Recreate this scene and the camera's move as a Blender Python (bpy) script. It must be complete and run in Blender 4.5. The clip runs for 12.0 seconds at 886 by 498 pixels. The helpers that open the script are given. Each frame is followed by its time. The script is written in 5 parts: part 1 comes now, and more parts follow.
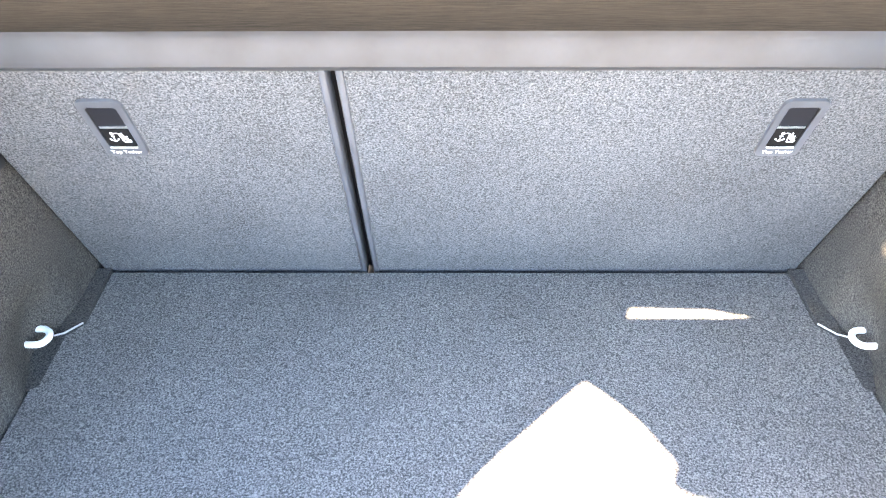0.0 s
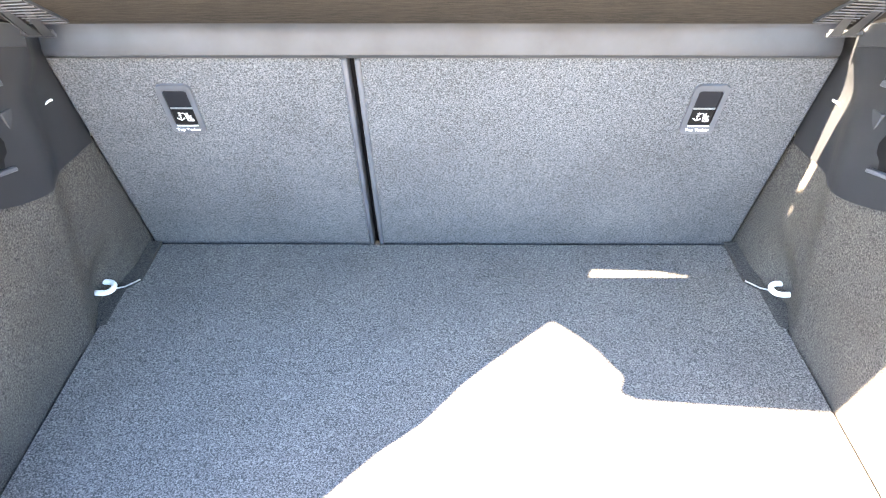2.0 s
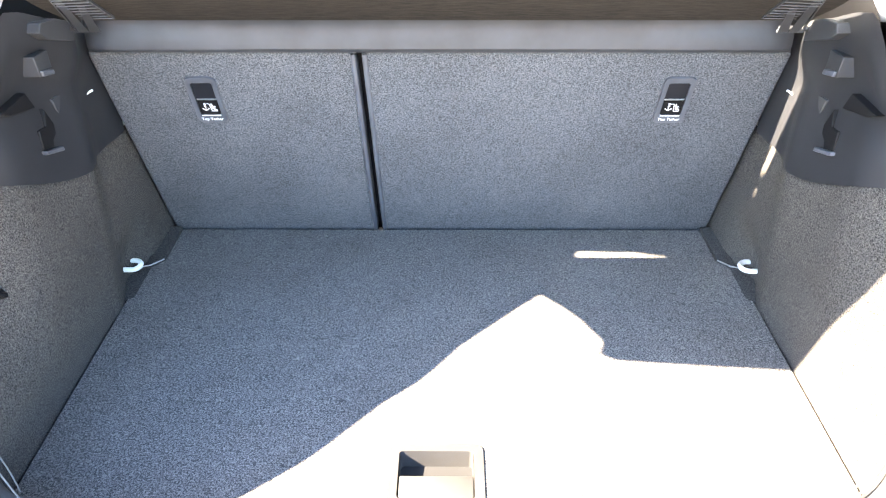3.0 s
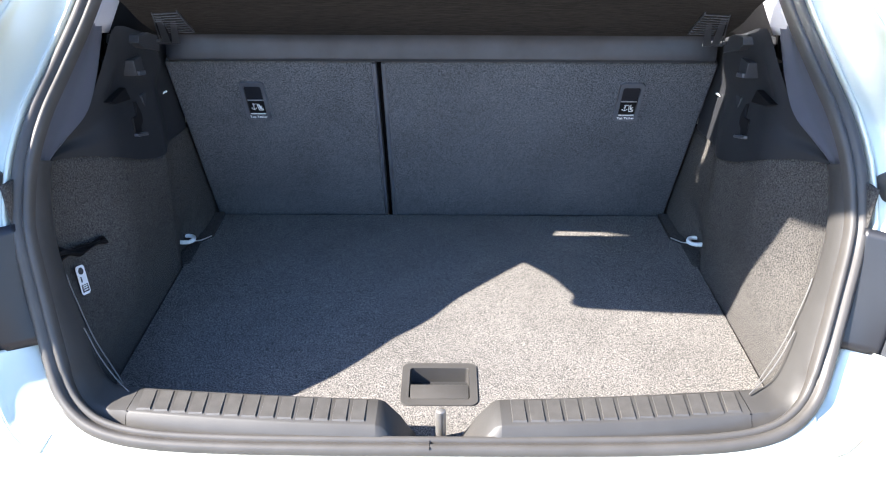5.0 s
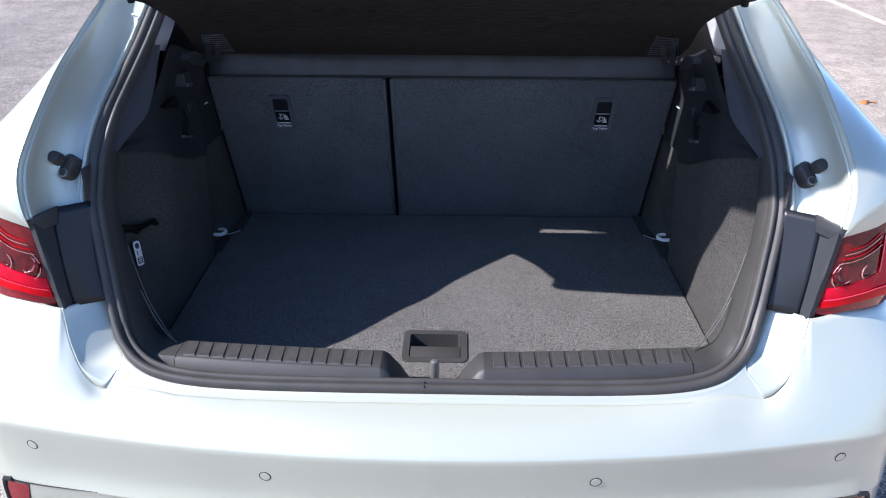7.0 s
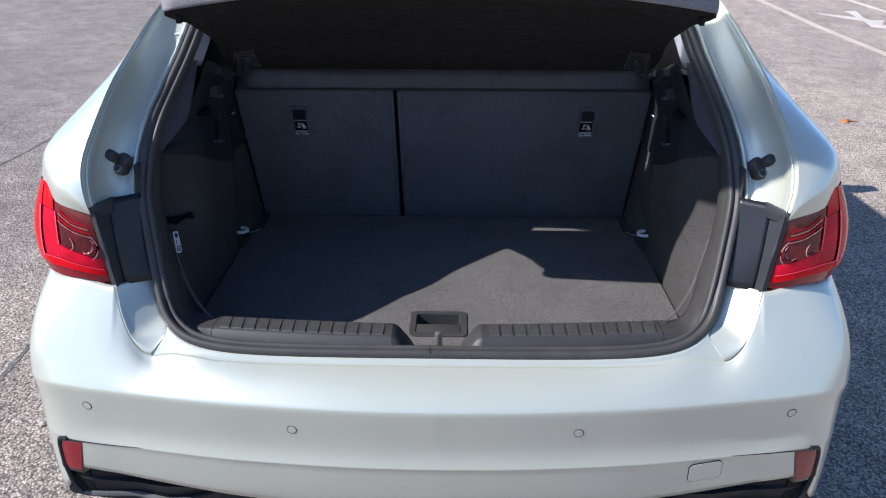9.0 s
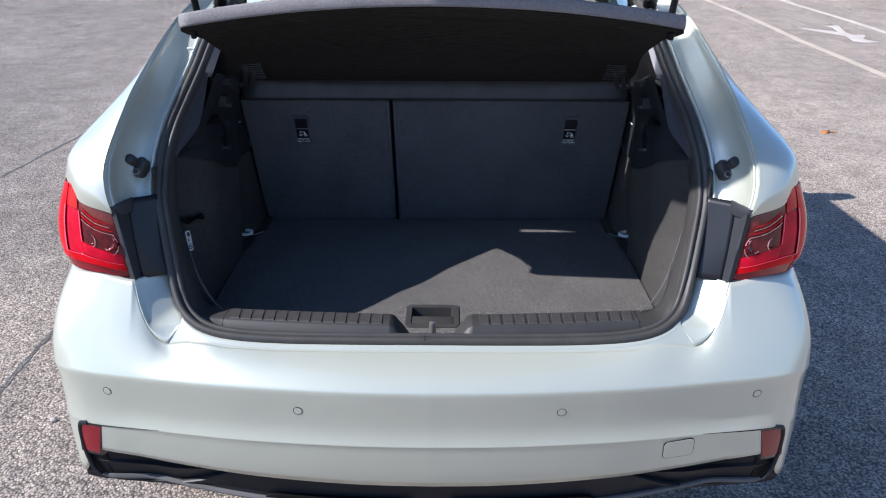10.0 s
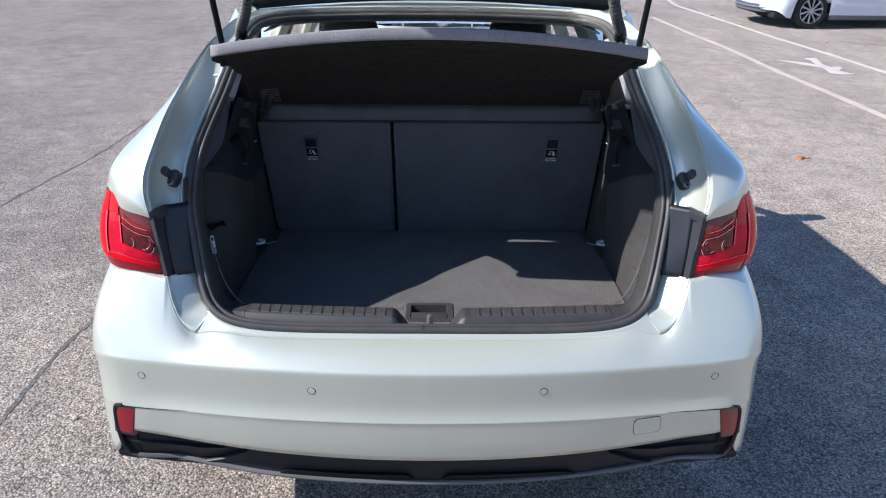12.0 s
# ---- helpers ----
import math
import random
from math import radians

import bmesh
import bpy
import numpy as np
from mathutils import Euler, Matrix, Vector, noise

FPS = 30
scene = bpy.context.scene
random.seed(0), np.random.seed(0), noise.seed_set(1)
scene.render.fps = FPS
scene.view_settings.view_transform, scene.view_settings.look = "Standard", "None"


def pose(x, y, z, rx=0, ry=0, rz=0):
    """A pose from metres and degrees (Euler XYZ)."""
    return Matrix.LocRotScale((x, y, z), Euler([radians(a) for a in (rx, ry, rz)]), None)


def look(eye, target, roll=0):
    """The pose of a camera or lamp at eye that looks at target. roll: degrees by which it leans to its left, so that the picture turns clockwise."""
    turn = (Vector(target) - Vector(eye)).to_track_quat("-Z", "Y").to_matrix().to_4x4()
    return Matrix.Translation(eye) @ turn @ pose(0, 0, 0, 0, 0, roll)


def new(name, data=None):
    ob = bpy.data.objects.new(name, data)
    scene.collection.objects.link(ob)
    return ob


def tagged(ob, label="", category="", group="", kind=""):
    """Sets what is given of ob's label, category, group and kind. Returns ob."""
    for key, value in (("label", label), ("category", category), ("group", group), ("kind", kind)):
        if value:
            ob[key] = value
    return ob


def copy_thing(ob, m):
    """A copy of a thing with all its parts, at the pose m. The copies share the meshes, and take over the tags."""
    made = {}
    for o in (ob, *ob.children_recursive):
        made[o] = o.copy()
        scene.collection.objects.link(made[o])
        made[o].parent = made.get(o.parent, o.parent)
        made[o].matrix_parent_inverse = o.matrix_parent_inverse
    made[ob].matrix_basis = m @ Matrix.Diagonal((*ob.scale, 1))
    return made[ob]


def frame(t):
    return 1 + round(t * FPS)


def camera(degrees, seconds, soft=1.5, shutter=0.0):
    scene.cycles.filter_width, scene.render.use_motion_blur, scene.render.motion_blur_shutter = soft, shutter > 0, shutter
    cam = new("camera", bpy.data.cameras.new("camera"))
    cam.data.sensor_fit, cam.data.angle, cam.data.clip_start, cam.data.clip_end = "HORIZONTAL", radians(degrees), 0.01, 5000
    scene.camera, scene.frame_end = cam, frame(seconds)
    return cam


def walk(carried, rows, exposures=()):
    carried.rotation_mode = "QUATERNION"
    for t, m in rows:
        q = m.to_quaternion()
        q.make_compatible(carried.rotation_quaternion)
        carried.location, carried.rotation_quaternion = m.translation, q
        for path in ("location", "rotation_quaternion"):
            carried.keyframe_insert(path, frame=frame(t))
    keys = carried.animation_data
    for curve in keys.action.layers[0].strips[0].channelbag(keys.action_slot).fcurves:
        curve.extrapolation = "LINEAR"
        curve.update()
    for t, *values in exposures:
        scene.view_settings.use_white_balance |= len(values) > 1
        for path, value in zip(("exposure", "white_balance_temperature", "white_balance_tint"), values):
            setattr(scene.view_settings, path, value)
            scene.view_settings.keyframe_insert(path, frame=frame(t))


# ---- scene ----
cam = camera(63.7, 12.0, soft=1.1)
PATH = [
    (0, (-0.003, 0.017, 1.359), (-0.015, 1.65, 0.204), -0.2),
    (0.5, (-0.003, -0.036, 1.369), (-0.009, 1.61, 0.233), -0.2),
    (1, (-0.001, -0.103, 1.374), (-0.007, 1.566, 0.271), -0.2),
    (1.5, (0.006, -0.177, 1.37), (-0.006, 1.522, 0.314), -0.2),
    (2, (0.01, -0.252, 1.362), (-0.003, 1.468, 0.341), -0.1),
    (2.5, (0.017, -0.324, 1.357), (0.003, 1.411, 0.362), -0.1),
    (4.5, (0.006, -0.611, 1.367), (-0.003, 1.177, 0.471), 0.0),
    (5, (0.007, -0.703, 1.367), (0.004, 1.099, 0.499), 0.2),
    (5.5, (0.002, -0.761, 1.367), (-0.003, 1.053, 0.524), 0.4),
    (6, (0.009, -0.809, 1.369), (-0.005, 1.015, 0.548), 0.5),
    (6.5, (0.03, -0.886, 1.372), (0.008, 0.948, 0.575), 0.5),
    (7, (0.038, -0.952, 1.37), (0.004, 0.889, 0.59), 0.3),
    (7.5, (0.04, -1.011, 1.368), (0.0, 0.836, 0.602), 0.1),
    (9.5, (0.032, -1.223, 1.375), (0.011, 0.651, 0.675), 0.2),
    (10, (0.033, -1.295, 1.38), (0.024, 0.585, 0.698), 0.2),
    (10.5, (0.025, -1.366, 1.382), (0.028, 0.522, 0.721), 0.3),
    (11, (0.011, -1.422, 1.388), (0.02, 0.471, 0.744), 0.4),
    (11.5, (0.014, -1.462, 1.392), (0.023, 0.437, 0.764), 0.3),
    (12, (0.023, -1.526, 1.388), (0.037, 0.38, 0.783), 0.4),
]
EXPOSURES = [(0.0, 5.52, 7600, 14), (1.0, 5.62, 7550, 14), (2.0, 5.36, 7450, 13), (2.5, 5.20, 7350, 13), (4.5, 3.02, 6000, 13), (5.0, 2.80, 5880, 13), (5.5, 2.62, 5740, 15), (6.0, 2.30, 5660, 15), (6.5, 1.80, 5500, 16), (7.0, 1.22, 5350, 17), (7.5, 0.90, 5340, 17), (9.5, 0.76, 5400, 15), (12.0, 0.76, 5400, 15)]
walk(cam, [(t, look(eye, target, roll)) for t, eye, target, roll in PATH], EXPOSURES)

# ---- daylight: high sun from the car's near side, clear sky ----
SUN = Vector((0.786, 0.223, -0.632)).normalized()
world = bpy.data.worlds.new("sky")
scene.world = world
world.use_nodes = True
wn = world.node_tree
wn.nodes.clear()
sky = wn.nodes.new("ShaderNodeTexSky")
sky.sky_type = "NISHITA"
sky.sun_disc = False
sky.sun_elevation = math.asin(-SUN.z)
sky.sun_rotation = math.atan2(-SUN.x, -SUN.y)
sky.air_density, sky.dust_density, sky.ozone_density = 1.0, 0.4, 3.5
bg = wn.nodes.new("ShaderNodeBackground")
bg.inputs["Strength"].default_value = 0.10
wo = wn.nodes.new("ShaderNodeOutputWorld")
wn.links.new(sky.outputs["Color"], bg.inputs["Color"])
wn.links.new(bg.outputs["Background"], wo.inputs["Surface"])
sun_data = bpy.data.lights.new("sun", "SUN")
sun_data.energy, sun_data.angle, sun_data.color = 4.8, radians(0.55), (1.0, 0.885, 0.71)
sun = new("sun", sun_data)
sun.matrix_world = look((-8, -2, 8), Vector((-8, -2, 8)) + SUN)

# ---- mesh helpers ----
def spline(pts, n, closed=False):
    """Catmull-Rom curve through pts, n samples even in length."""
    p = np.array(pts, float)
    q = np.vstack([p[-1], p, p[0], p[1]]) if closed else np.vstack([2 * p[0] - p[1], p, 2 * p[-1] - p[-2]])
    out = []
    for i in range(1, len(q) - 2):
        a, b, c, d = q[i - 1:i + 3]
        for t in np.linspace(0, 1, 24, endpoint=False):
            out.append(0.5 * (2 * b + (c - a) * t + (2 * a - 5 * b + 4 * c - d) * t * t + (3 * b - a - 3 * c + d) * t ** 3))
    out.append(q[-2])
    out = np.array(out)
    run = np.concatenate([[0], np.cumsum(np.linalg.norm(np.diff(out, axis=0), axis=1))])
    at = np.linspace(0, run[-1], n + 1 if closed else n)
    res = np.stack([np.interp(at, run, out[:, k]) for k in range(out.shape[1])], 1)
    return res[:-1] if closed else res


def smooth(a, b, x):
    t = min(1.0, max(0.0, (x - a) / (b - a)))
    return t * t * (3 - 2 * t)


def grid(rows, wrap=False):
    """Vertices and faces of a sheet from equal rows of points; wrap closes each row."""
    n = len(rows[0])
    verts = [tuple(p) for r in rows for p in r]
    faces = []
    for i in range(len(rows) - 1):
        for j in range(n if wrap else n - 1):
            k = (j + 1) % n
            faces.append((i * n + j, i * n + k, (i + 1) * n + k, (i + 1) * n + j))
    return verts, faces


def ring_caps(rows):
    """Closed tube from rings, with end faces."""
    verts, faces = grid(rows, True)
    n = len(rows[0])
    faces.append(tuple(range(n))[::-1])
    faces.append(tuple(range((len(rows) - 1) * n, len(rows) * n)))
    return verts, faces


def merge(*parts):
    verts, faces = [], []
    for v, f in parts:
        k = len(verts)
        verts += list(v)
        faces += [tuple(i + k for i in q) for q in f]
    return verts, faces


def flip(vf):
    return [(-x, y, z) for x, y, z in vf[0]], [tuple(reversed(q)) for q in vf[1]]


def side_of(vf, s):
    return vf if s > 0 else flip(vf)


def tube(path, r, n=10):
    """A round bar along a path; r: a radius or one for each point."""
    p = [Vector(q) for q in path]
    rr = [r] * len(p) if isinstance(r, (int, float)) else r
    rows, up = [], None
    for i, q in enumerate(p):
        d = (p[min(i + 1, len(p) - 1)] - p[max(i - 1, 0)]).normalized()
        if up is None:
            up = d.orthogonal().normalized()
        up = (up - d * up.dot(d)).normalized()
        v = d.cross(up)
        rows.append([q + (up * math.cos(a) + v * math.sin(a)) * rr[i] for a in (2 * math.pi * k / n for k in range(n))])
    return ring_caps(rows)


def block(x0, x1, y0, y1, z0, z1, bevel=0.0, seg=2):
    """A box with rounded edges."""
    bm = bmesh.new()
    bmesh.ops.create_cube(bm, size=1)
    bmesh.ops.scale(bm, vec=(x1 - x0, y1 - y0, z1 - z0), verts=bm.verts)
    bmesh.ops.translate(bm, vec=((x0 + x1) / 2, (y0 + y1) / 2, (z0 + z1) / 2), verts=bm.verts)
    if bevel:
        bmesh.ops.bevel(bm, geom=list(bm.edges), offset=bevel, segments=seg, affect="EDGES", profile=0.5)
    bm.verts.index_update()
    vf = [tuple(v.co) for v in bm.verts], [tuple(v.index for v in f.verts) for f in bm.faces]
    bm.free()
    return vf


def moved(vf, m):
    return [tuple(m @ Vector(v)) for v in vf[0]], vf[1]


def prism(outline, depth, m=None, inset=0.0):
    """A plate from a flat outline of (x, y), its top at z 0, reaching down by depth; inset rounds its rim."""
    o = [Vector((x, y, 0)) for x, y in outline]
    n = len(o)
    c = sum(o, Vector()) / n
    rings = [[p + Vector((0, 0, -depth)) for p in o]]
    if inset:
        rings += [[p + Vector((0, 0, -inset)) for p in o], [p + (c - p).normalized() * inset for p in o]]
    else:
        rings += [o]
    vf = ring_caps([[tuple(p) for p in r] for r in rings])
    return moved(vf, m) if m else vf


def rounded(w, h, r, n=5):
    """Outline of a rounded rectangle, centred."""
    out = []
    for cx, cy, a0 in ((w / 2 - r, h / 2 - r, 0), (-w / 2 + r, h / 2 - r, 90), (-w / 2 + r, -h / 2 + r, 180), (w / 2 - r, -h / 2 + r, 270)):
        for k in range(n + 1):
            a = radians(a0 + 90 * k / n)
            out.append((cx + r * math.cos(a), cy + r * math.sin(a)))
    return out


def frame_ring(outer, inner, depth, m=None):
    """A raised frame between two outlines of as many points, its face at z 0."""
    n = len(outer)
    rows = [[(x, y, -depth) for x, y in outer], [(x, y, -0.0015) for x, y in outer],
            [(x * 0.985, y * 0.985, 0) for x, y in outer], [(x * 1.02, y * 1.02, 0) for x, y in inner],
            [(x, y, -0.0015) for x, y in inner], [(x, y, -depth) for x, y in inner]]
    vf = grid(rows, True)
    return moved(vf, m) if m else vf


def thing(name, base, label, category, group="", kind=""):
    ob = new(name)
    ob.location = base
    ob.empty_display_size = 0.1
    return tagged(ob, label, category, group, kind)


def part(name, vf, material, parent=None, label="", flat=False, solid=0.0, bevel=0.0, angle=40):
    """One mesh object, in world coordinates, under a thing or a part."""
    me = bpy.data.meshes.new(name)
    me.from_pydata([tuple(map(float, v)) for v in vf[0]], [], [tuple(f) for f in vf[1]])
    me.validate()
    bm = bmesh.new()
    bm.from_mesh(me)
    bmesh.ops.remove_doubles(bm, verts=bm.verts, dist=1e-5)
    if not solid:
        bmesh.ops.recalc_face_normals(bm, faces=bm.faces)
    for f in bm.faces:
        f.smooth = not flat
    if not flat:
        for e in bm.edges:
            if len(e.link_faces) == 2 and e.calc_face_angle(0) > radians(angle):
                e.smooth = False
    bm.to_mesh(me)
    bm.free()
    me.materials.append(material)
    ob = new(name, me)
    if solid:
        mod = ob.modifiers.new("thickness", "SOLIDIFY")
        mod.thickness, mod.offset = solid, -1
    if bevel:
        mod = ob.modifiers.new("edge", "BEVEL")
        mod.width, mod.segments, mod.limit_method = bevel, 2, "ANGLE"
    if parent is not None:
        ob.parent = parent
        if parent.type == "EMPTY":
            ob.matrix_parent_inverse = Matrix.Translation(-parent.location)
    return tagged(ob, label)


# ---- materials ----
def material(name, color, rough=0.5, metal=0.0, coat=0.0, coat_rough=0.05, spec=0.5, vary=None, bump=None, speck=None, trans=0.0, stretch=None):
    """vary: (scale, amount) soft patches; speck: (scale, second colour, low, high); bump: (scale, strength, distance); stretch: scales of the three axes."""
    m = bpy.data.materials.new(name)
    m.use_nodes = True
    nt = m.node_tree
    b = nt.nodes["Principled BSDF"]
    b.inputs["Base Color"].default_value = (*color, 1)
    b.inputs["Roughness"].default_value = rough
    b.inputs["Metallic"].default_value = metal
    b.inputs["Coat Weight"].default_value = coat
    b.inputs["Coat Roughness"].default_value = coat_rough
    b.inputs["Specular IOR Level"].default_value = spec
    b.inputs["Transmission Weight"].default_value = trans
    coords = nt.nodes.new("ShaderNodeTexCoord").outputs["Object"]
    if stretch:
        mp = nt.nodes.new("ShaderNodeMapping")
        mp.inputs["Scale"].default_value, mp.inputs["Rotation"].default_value = stretch, (0, 0, 0.35)
        nt.links.new(coords, mp.inputs["Vector"])
        coords = mp.outputs["Vector"]
    out = None
    if speck:
        n1 = nt.nodes.new("ShaderNodeTexNoise")
        n1.inputs["Scale"].default_value, n1.inputs["Detail"].default_value, n1.inputs["Roughness"].default_value = speck[0], 3, 0.75
        nt.links.new(coords, n1.inputs["Vector"])
        r1 = nt.nodes.new("ShaderNodeValToRGB")
        r1.color_ramp.elements[0].position, r1.color_ramp.elements[1].position = speck[2], speck[3]
        r1.color_ramp.elements[0].color, r1.color_ramp.elements[1].color = (*color, 1), (*speck[1], 1)
        nt.links.new(n1.outputs["Fac"], r1.inputs["Fac"])
        out = r1.outputs["Color"]
    if vary:
        n2 = nt.nodes.new("ShaderNodeTexNoise")
        n2.inputs["Scale"].default_value, n2.inputs["Detail"].default_value = vary[0], 5
        nt.links.new(coords, n2.inputs["Vector"])
        mr = nt.nodes.new("ShaderNodeMapRange")
        mr.inputs["From Min"].default_value, mr.inputs["From Max"].default_value = 0.3, 0.7
        mr.inputs["To Min"].default_value, mr.inputs["To Max"].default_value = 1 - vary[1], 1 + vary[1]
        nt.links.new(n2.outputs["Fac"], mr.inputs["Value"])
        mx = nt.nodes.new("ShaderNodeMix")
        mx.data_type, mx.blend_type = "RGBA", "MULTIPLY"
        mx.inputs["Factor"].default_value = 1
        if out:
            nt.links.new(out, mx.inputs["A"])
        else:
            mx.inputs["A"].default_value = (*color, 1)
        nt.links.new(mr.outputs["Result"], mx.inputs["B"])
        out = mx.outputs["Result"]
    if out:
        nt.links.new(out, b.inputs["Base Color"])
    if bump:
        n3 = nt.nodes.new("ShaderNodeTexNoise")
        n3.inputs["Scale"].default_value, n3.inputs["Detail"].default_value = bump[0], 4
        nt.links.new(coords, n3.inputs["Vector"])
        bp = nt.nodes.new("ShaderNodeBump")
        bp.inputs["Strength"].default_value, bp.inputs["Distance"].default_value = bump[1], bump[2]
        nt.links.new(n3.outputs["Fac"], bp.inputs["Height"])
        nt.links.new(bp.outputs["Normal"], b.inputs["Normal"])
    return m


PAINT = material("pale_silver_green_paint", (0.555, 0.572, 0.48), 0.34, 0.36, coat=1.0, coat_rough=0.02, vary=(3, 0.015), bump=(900, 0.02, 0.0004))
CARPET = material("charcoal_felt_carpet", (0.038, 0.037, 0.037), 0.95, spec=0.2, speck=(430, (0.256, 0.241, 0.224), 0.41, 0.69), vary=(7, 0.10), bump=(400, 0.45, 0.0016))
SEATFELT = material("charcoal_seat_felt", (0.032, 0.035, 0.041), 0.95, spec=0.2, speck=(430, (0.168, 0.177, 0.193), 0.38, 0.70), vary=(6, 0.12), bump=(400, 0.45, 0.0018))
# same charcoal felt, toned below the floor's to carry the side walls' shade
LINING = material("shade_toned_side_lining_felt", (0.014, 0.0136, 0.014), 0.95, spec=0.2, speck=(470, (0.122, 0.115, 0.106), 0.38, 0.71), vary=(6, 0.12), bump=(600, 0.45, 0.0016))
SHELF = material("black_shelf_fibre", (0.010, 0.0095, 0.009), 0.9, spec=0.2, speck=(240, (0.036, 0.032, 0.029), 0.36, 0.72), vary=(9, 0.18), bump=(240, 0.5, 0.002), stretch=(0.16, 1.0, 1.0))
# a little paler than the sill plastic
RIBGREY = material("paler_grey_rib_plastic", (0.056, 0.0535, 0.051), 0.45, spec=0.4, vary=(60, 0.15), bump=(800, 0.3, 0.0006))
UPPERTRIM = material("fine_grained_black_plastic", (0.017, 0.018, 0.021), 0.48, spec=0.4, vary=(12, 0.10), bump=(900, 0.2, 0.0005))
PLASTIC = material("grained_black_plastic", (0.030, 0.032, 0.037), 0.55, spec=0.4, vary=(12, 0.10), bump=(900, 0.25, 0.0006))
SILL = material("grained_grey_sill_plastic", (0.046, 0.0442, 0.0425), 0.50, spec=0.35, vary=(14, 0.10), bump=(800, 0.3, 0.0006))
FLAP = material("smooth_grey_flap_plastic", (0.075, 0.081, 0.096), 0.36, spec=0.5, vary=(16, 0.22), bump=(60, 0.05, 0.001))
SHELFFLAP = material("smooth_dark_flap_plastic", (0.040, 0.044, 0.052), 0.42, spec=0.4, vary=(16, 0.22), bump=(60, 0.05, 0.001))
RUBBER = material("black_rubber_seal", (0.053, 0.0495, 0.046), 0.48, spec=0.4, vary=(20, 0.12), bump=(300, 0.12, 0.0006))
BLACK = material("deep_black_plastic", (0.006, 0.006, 0.007), 0.6, spec=0.2, bump=(500, 0.1, 0.0005))
DARKTRIM = material("dark_satin_trim", (0.012, 0.013, 0.017), 0.35, spec=0.4, vary=(9, 0.1))
PIANO = material("gloss_black_trim", (0.012, 0.012, 0.014), 0.15, spec=0.5, coat=0.6, vary=(8, 0.1))
VALANCE = material("charcoal_valance_plastic", (0.013, 0.014, 0.018), 0.45, spec=0.28, vary=(8, 0.1), bump=(900, 0.15, 0.0005))
GREYLIP = material("grey_lip_plastic", (0.11, 0.106, 0.103), 0.5, spec=0.4, vary=(9, 0.1))
ZINC = material("bright_zinc_steel", (0.78, 0.78, 0.76), 0.3, 0.9, vary=(40, 0.08))
EYESTEEL = material("pale_zinc_plated_wire", (0.84, 0.84, 0.82), 0.4, 0.1, vary=(40, 0.08))
PINGREY = material("brushed_grey_steel", (0.35, 0.34, 0.33), 0.4, 0.8, vary=(60, 0.1))
WHITE = material("white_print", (0.8, 0.8, 0.8), 0.5)
LABELWHITE = material("white_paper_label", (0.75, 0.75, 0.76), 0.6, vary=(30, 0.04))
INK = material("dark_ink", (0.03, 0.03, 0.035), 0.6)
LENSRED = material("bright_red_lens", (0.56, 0.001, 0.007), 0.06, coat=0.3, coat_rough=0.02, spec=0.05, vary=(25, 0.20))
LENSDARK = material("deep_red_lens", (0.22, 0.002, 0.010), 0.12, coat=0.8, coat_rough=0.02, spec=0.3, vary=(20, 0.12))
LENSSMOKE = material("smoked_brown_red_lens", (0.12, 0.006, 0.008), 0.10, coat=0.5, coat_rough=0.02, spec=0.3, vary=(45, 0.35))
LENSCORE = material("dark_lamp_core", (0.085, 0.003, 0.006), 0.15, coat=0.4, vary=(60, 0.4))
REFLECTOR = material("red_prism_reflector", (0.16, 0.002, 0.009), 0.22, coat=0.4, speck=(400, (0.25, 0.006, 0.014), 0.45, 0.6), bump=(500, 0.5, 0.001))
TYRE = material("black_tyre_rubber", (0.018, 0.018, 0.019), 0.8, vary=(20, 0.15), bump=(200, 0.3, 0.002))
ALLOY = material("silver_alloy", (0.55, 0.56, 0.58), 0.3, 0.85, vary=(15, 0.08))
CABIN = material("dark_cabin_cloth", (0.020, 0.021, 0.024), 0.85, vary=(15, 0.15), bump=(300, 0.3, 0.001))
HEADLINER = material("pale_grey_headliner", (0.55, 0.55, 0.55), 0.9, vary=(8, 0.05), bump=(500, 0.3, 0.001))
UNDER = material("dark_underbody", (0.015, 0.015, 0.016), 0.85, vary=(6, 0.2))
SHELFBAND = material("grey_shelf_edge_fibre", (0.19, 0.18, 0.185), 0.85, spec=0.2, speck=(300, (0.26, 0.245, 0.25), 0.45, 0.65), vary=(14, 0.12), bump=(400, 0.3, 0.001))
PILLAR = material("pale_grey_pillar_plastic", (0.34, 0.34, 0.37), 0.45, spec=0.5, vary=(12, 0.05), bump=(700, 0.15, 0.0004))
LENSWINE = material("rose_red_lens", (0.50, 0.003, 0.022), 0.06, coat=0.4, coat_rough=0.02, spec=0.05, vary=(22, 0.22))
LENSLINE = material("pink_light_line", (0.75, 0.05, 0.10), 0.15, coat=0.3, spec=0.3, vary=(40, 0.1))
LENSGLINT = material("pink_chrome_glint", (0.72, 0.34, 0.32), 0.18, 0.7, coat=0.4, vary=(60, 0.25))
LENSGLASS = material("dark_chrome_lamp_bowl", (0.14, 0.012, 0.014), 0.22, 0.6, coat=0.4, vary=(70, 0.3))
# base colour lifted towards blue to carry the sky's reflection
PILLARSATIN = material("sky_toned_pillar_plastic", (0.080, 0.086, 0.110), 0.28, spec=0.6, vary=(10, 0.06), bump=(700, 0.10, 0.0004))
GLASS = material("clear_car_glass", (0.93, 0.97, 0.95), 0.0, trans=1.0)
TINTED = material("dark_tinted_glass", (0.05, 0.06, 0.06), 0.03, spec=0.6)
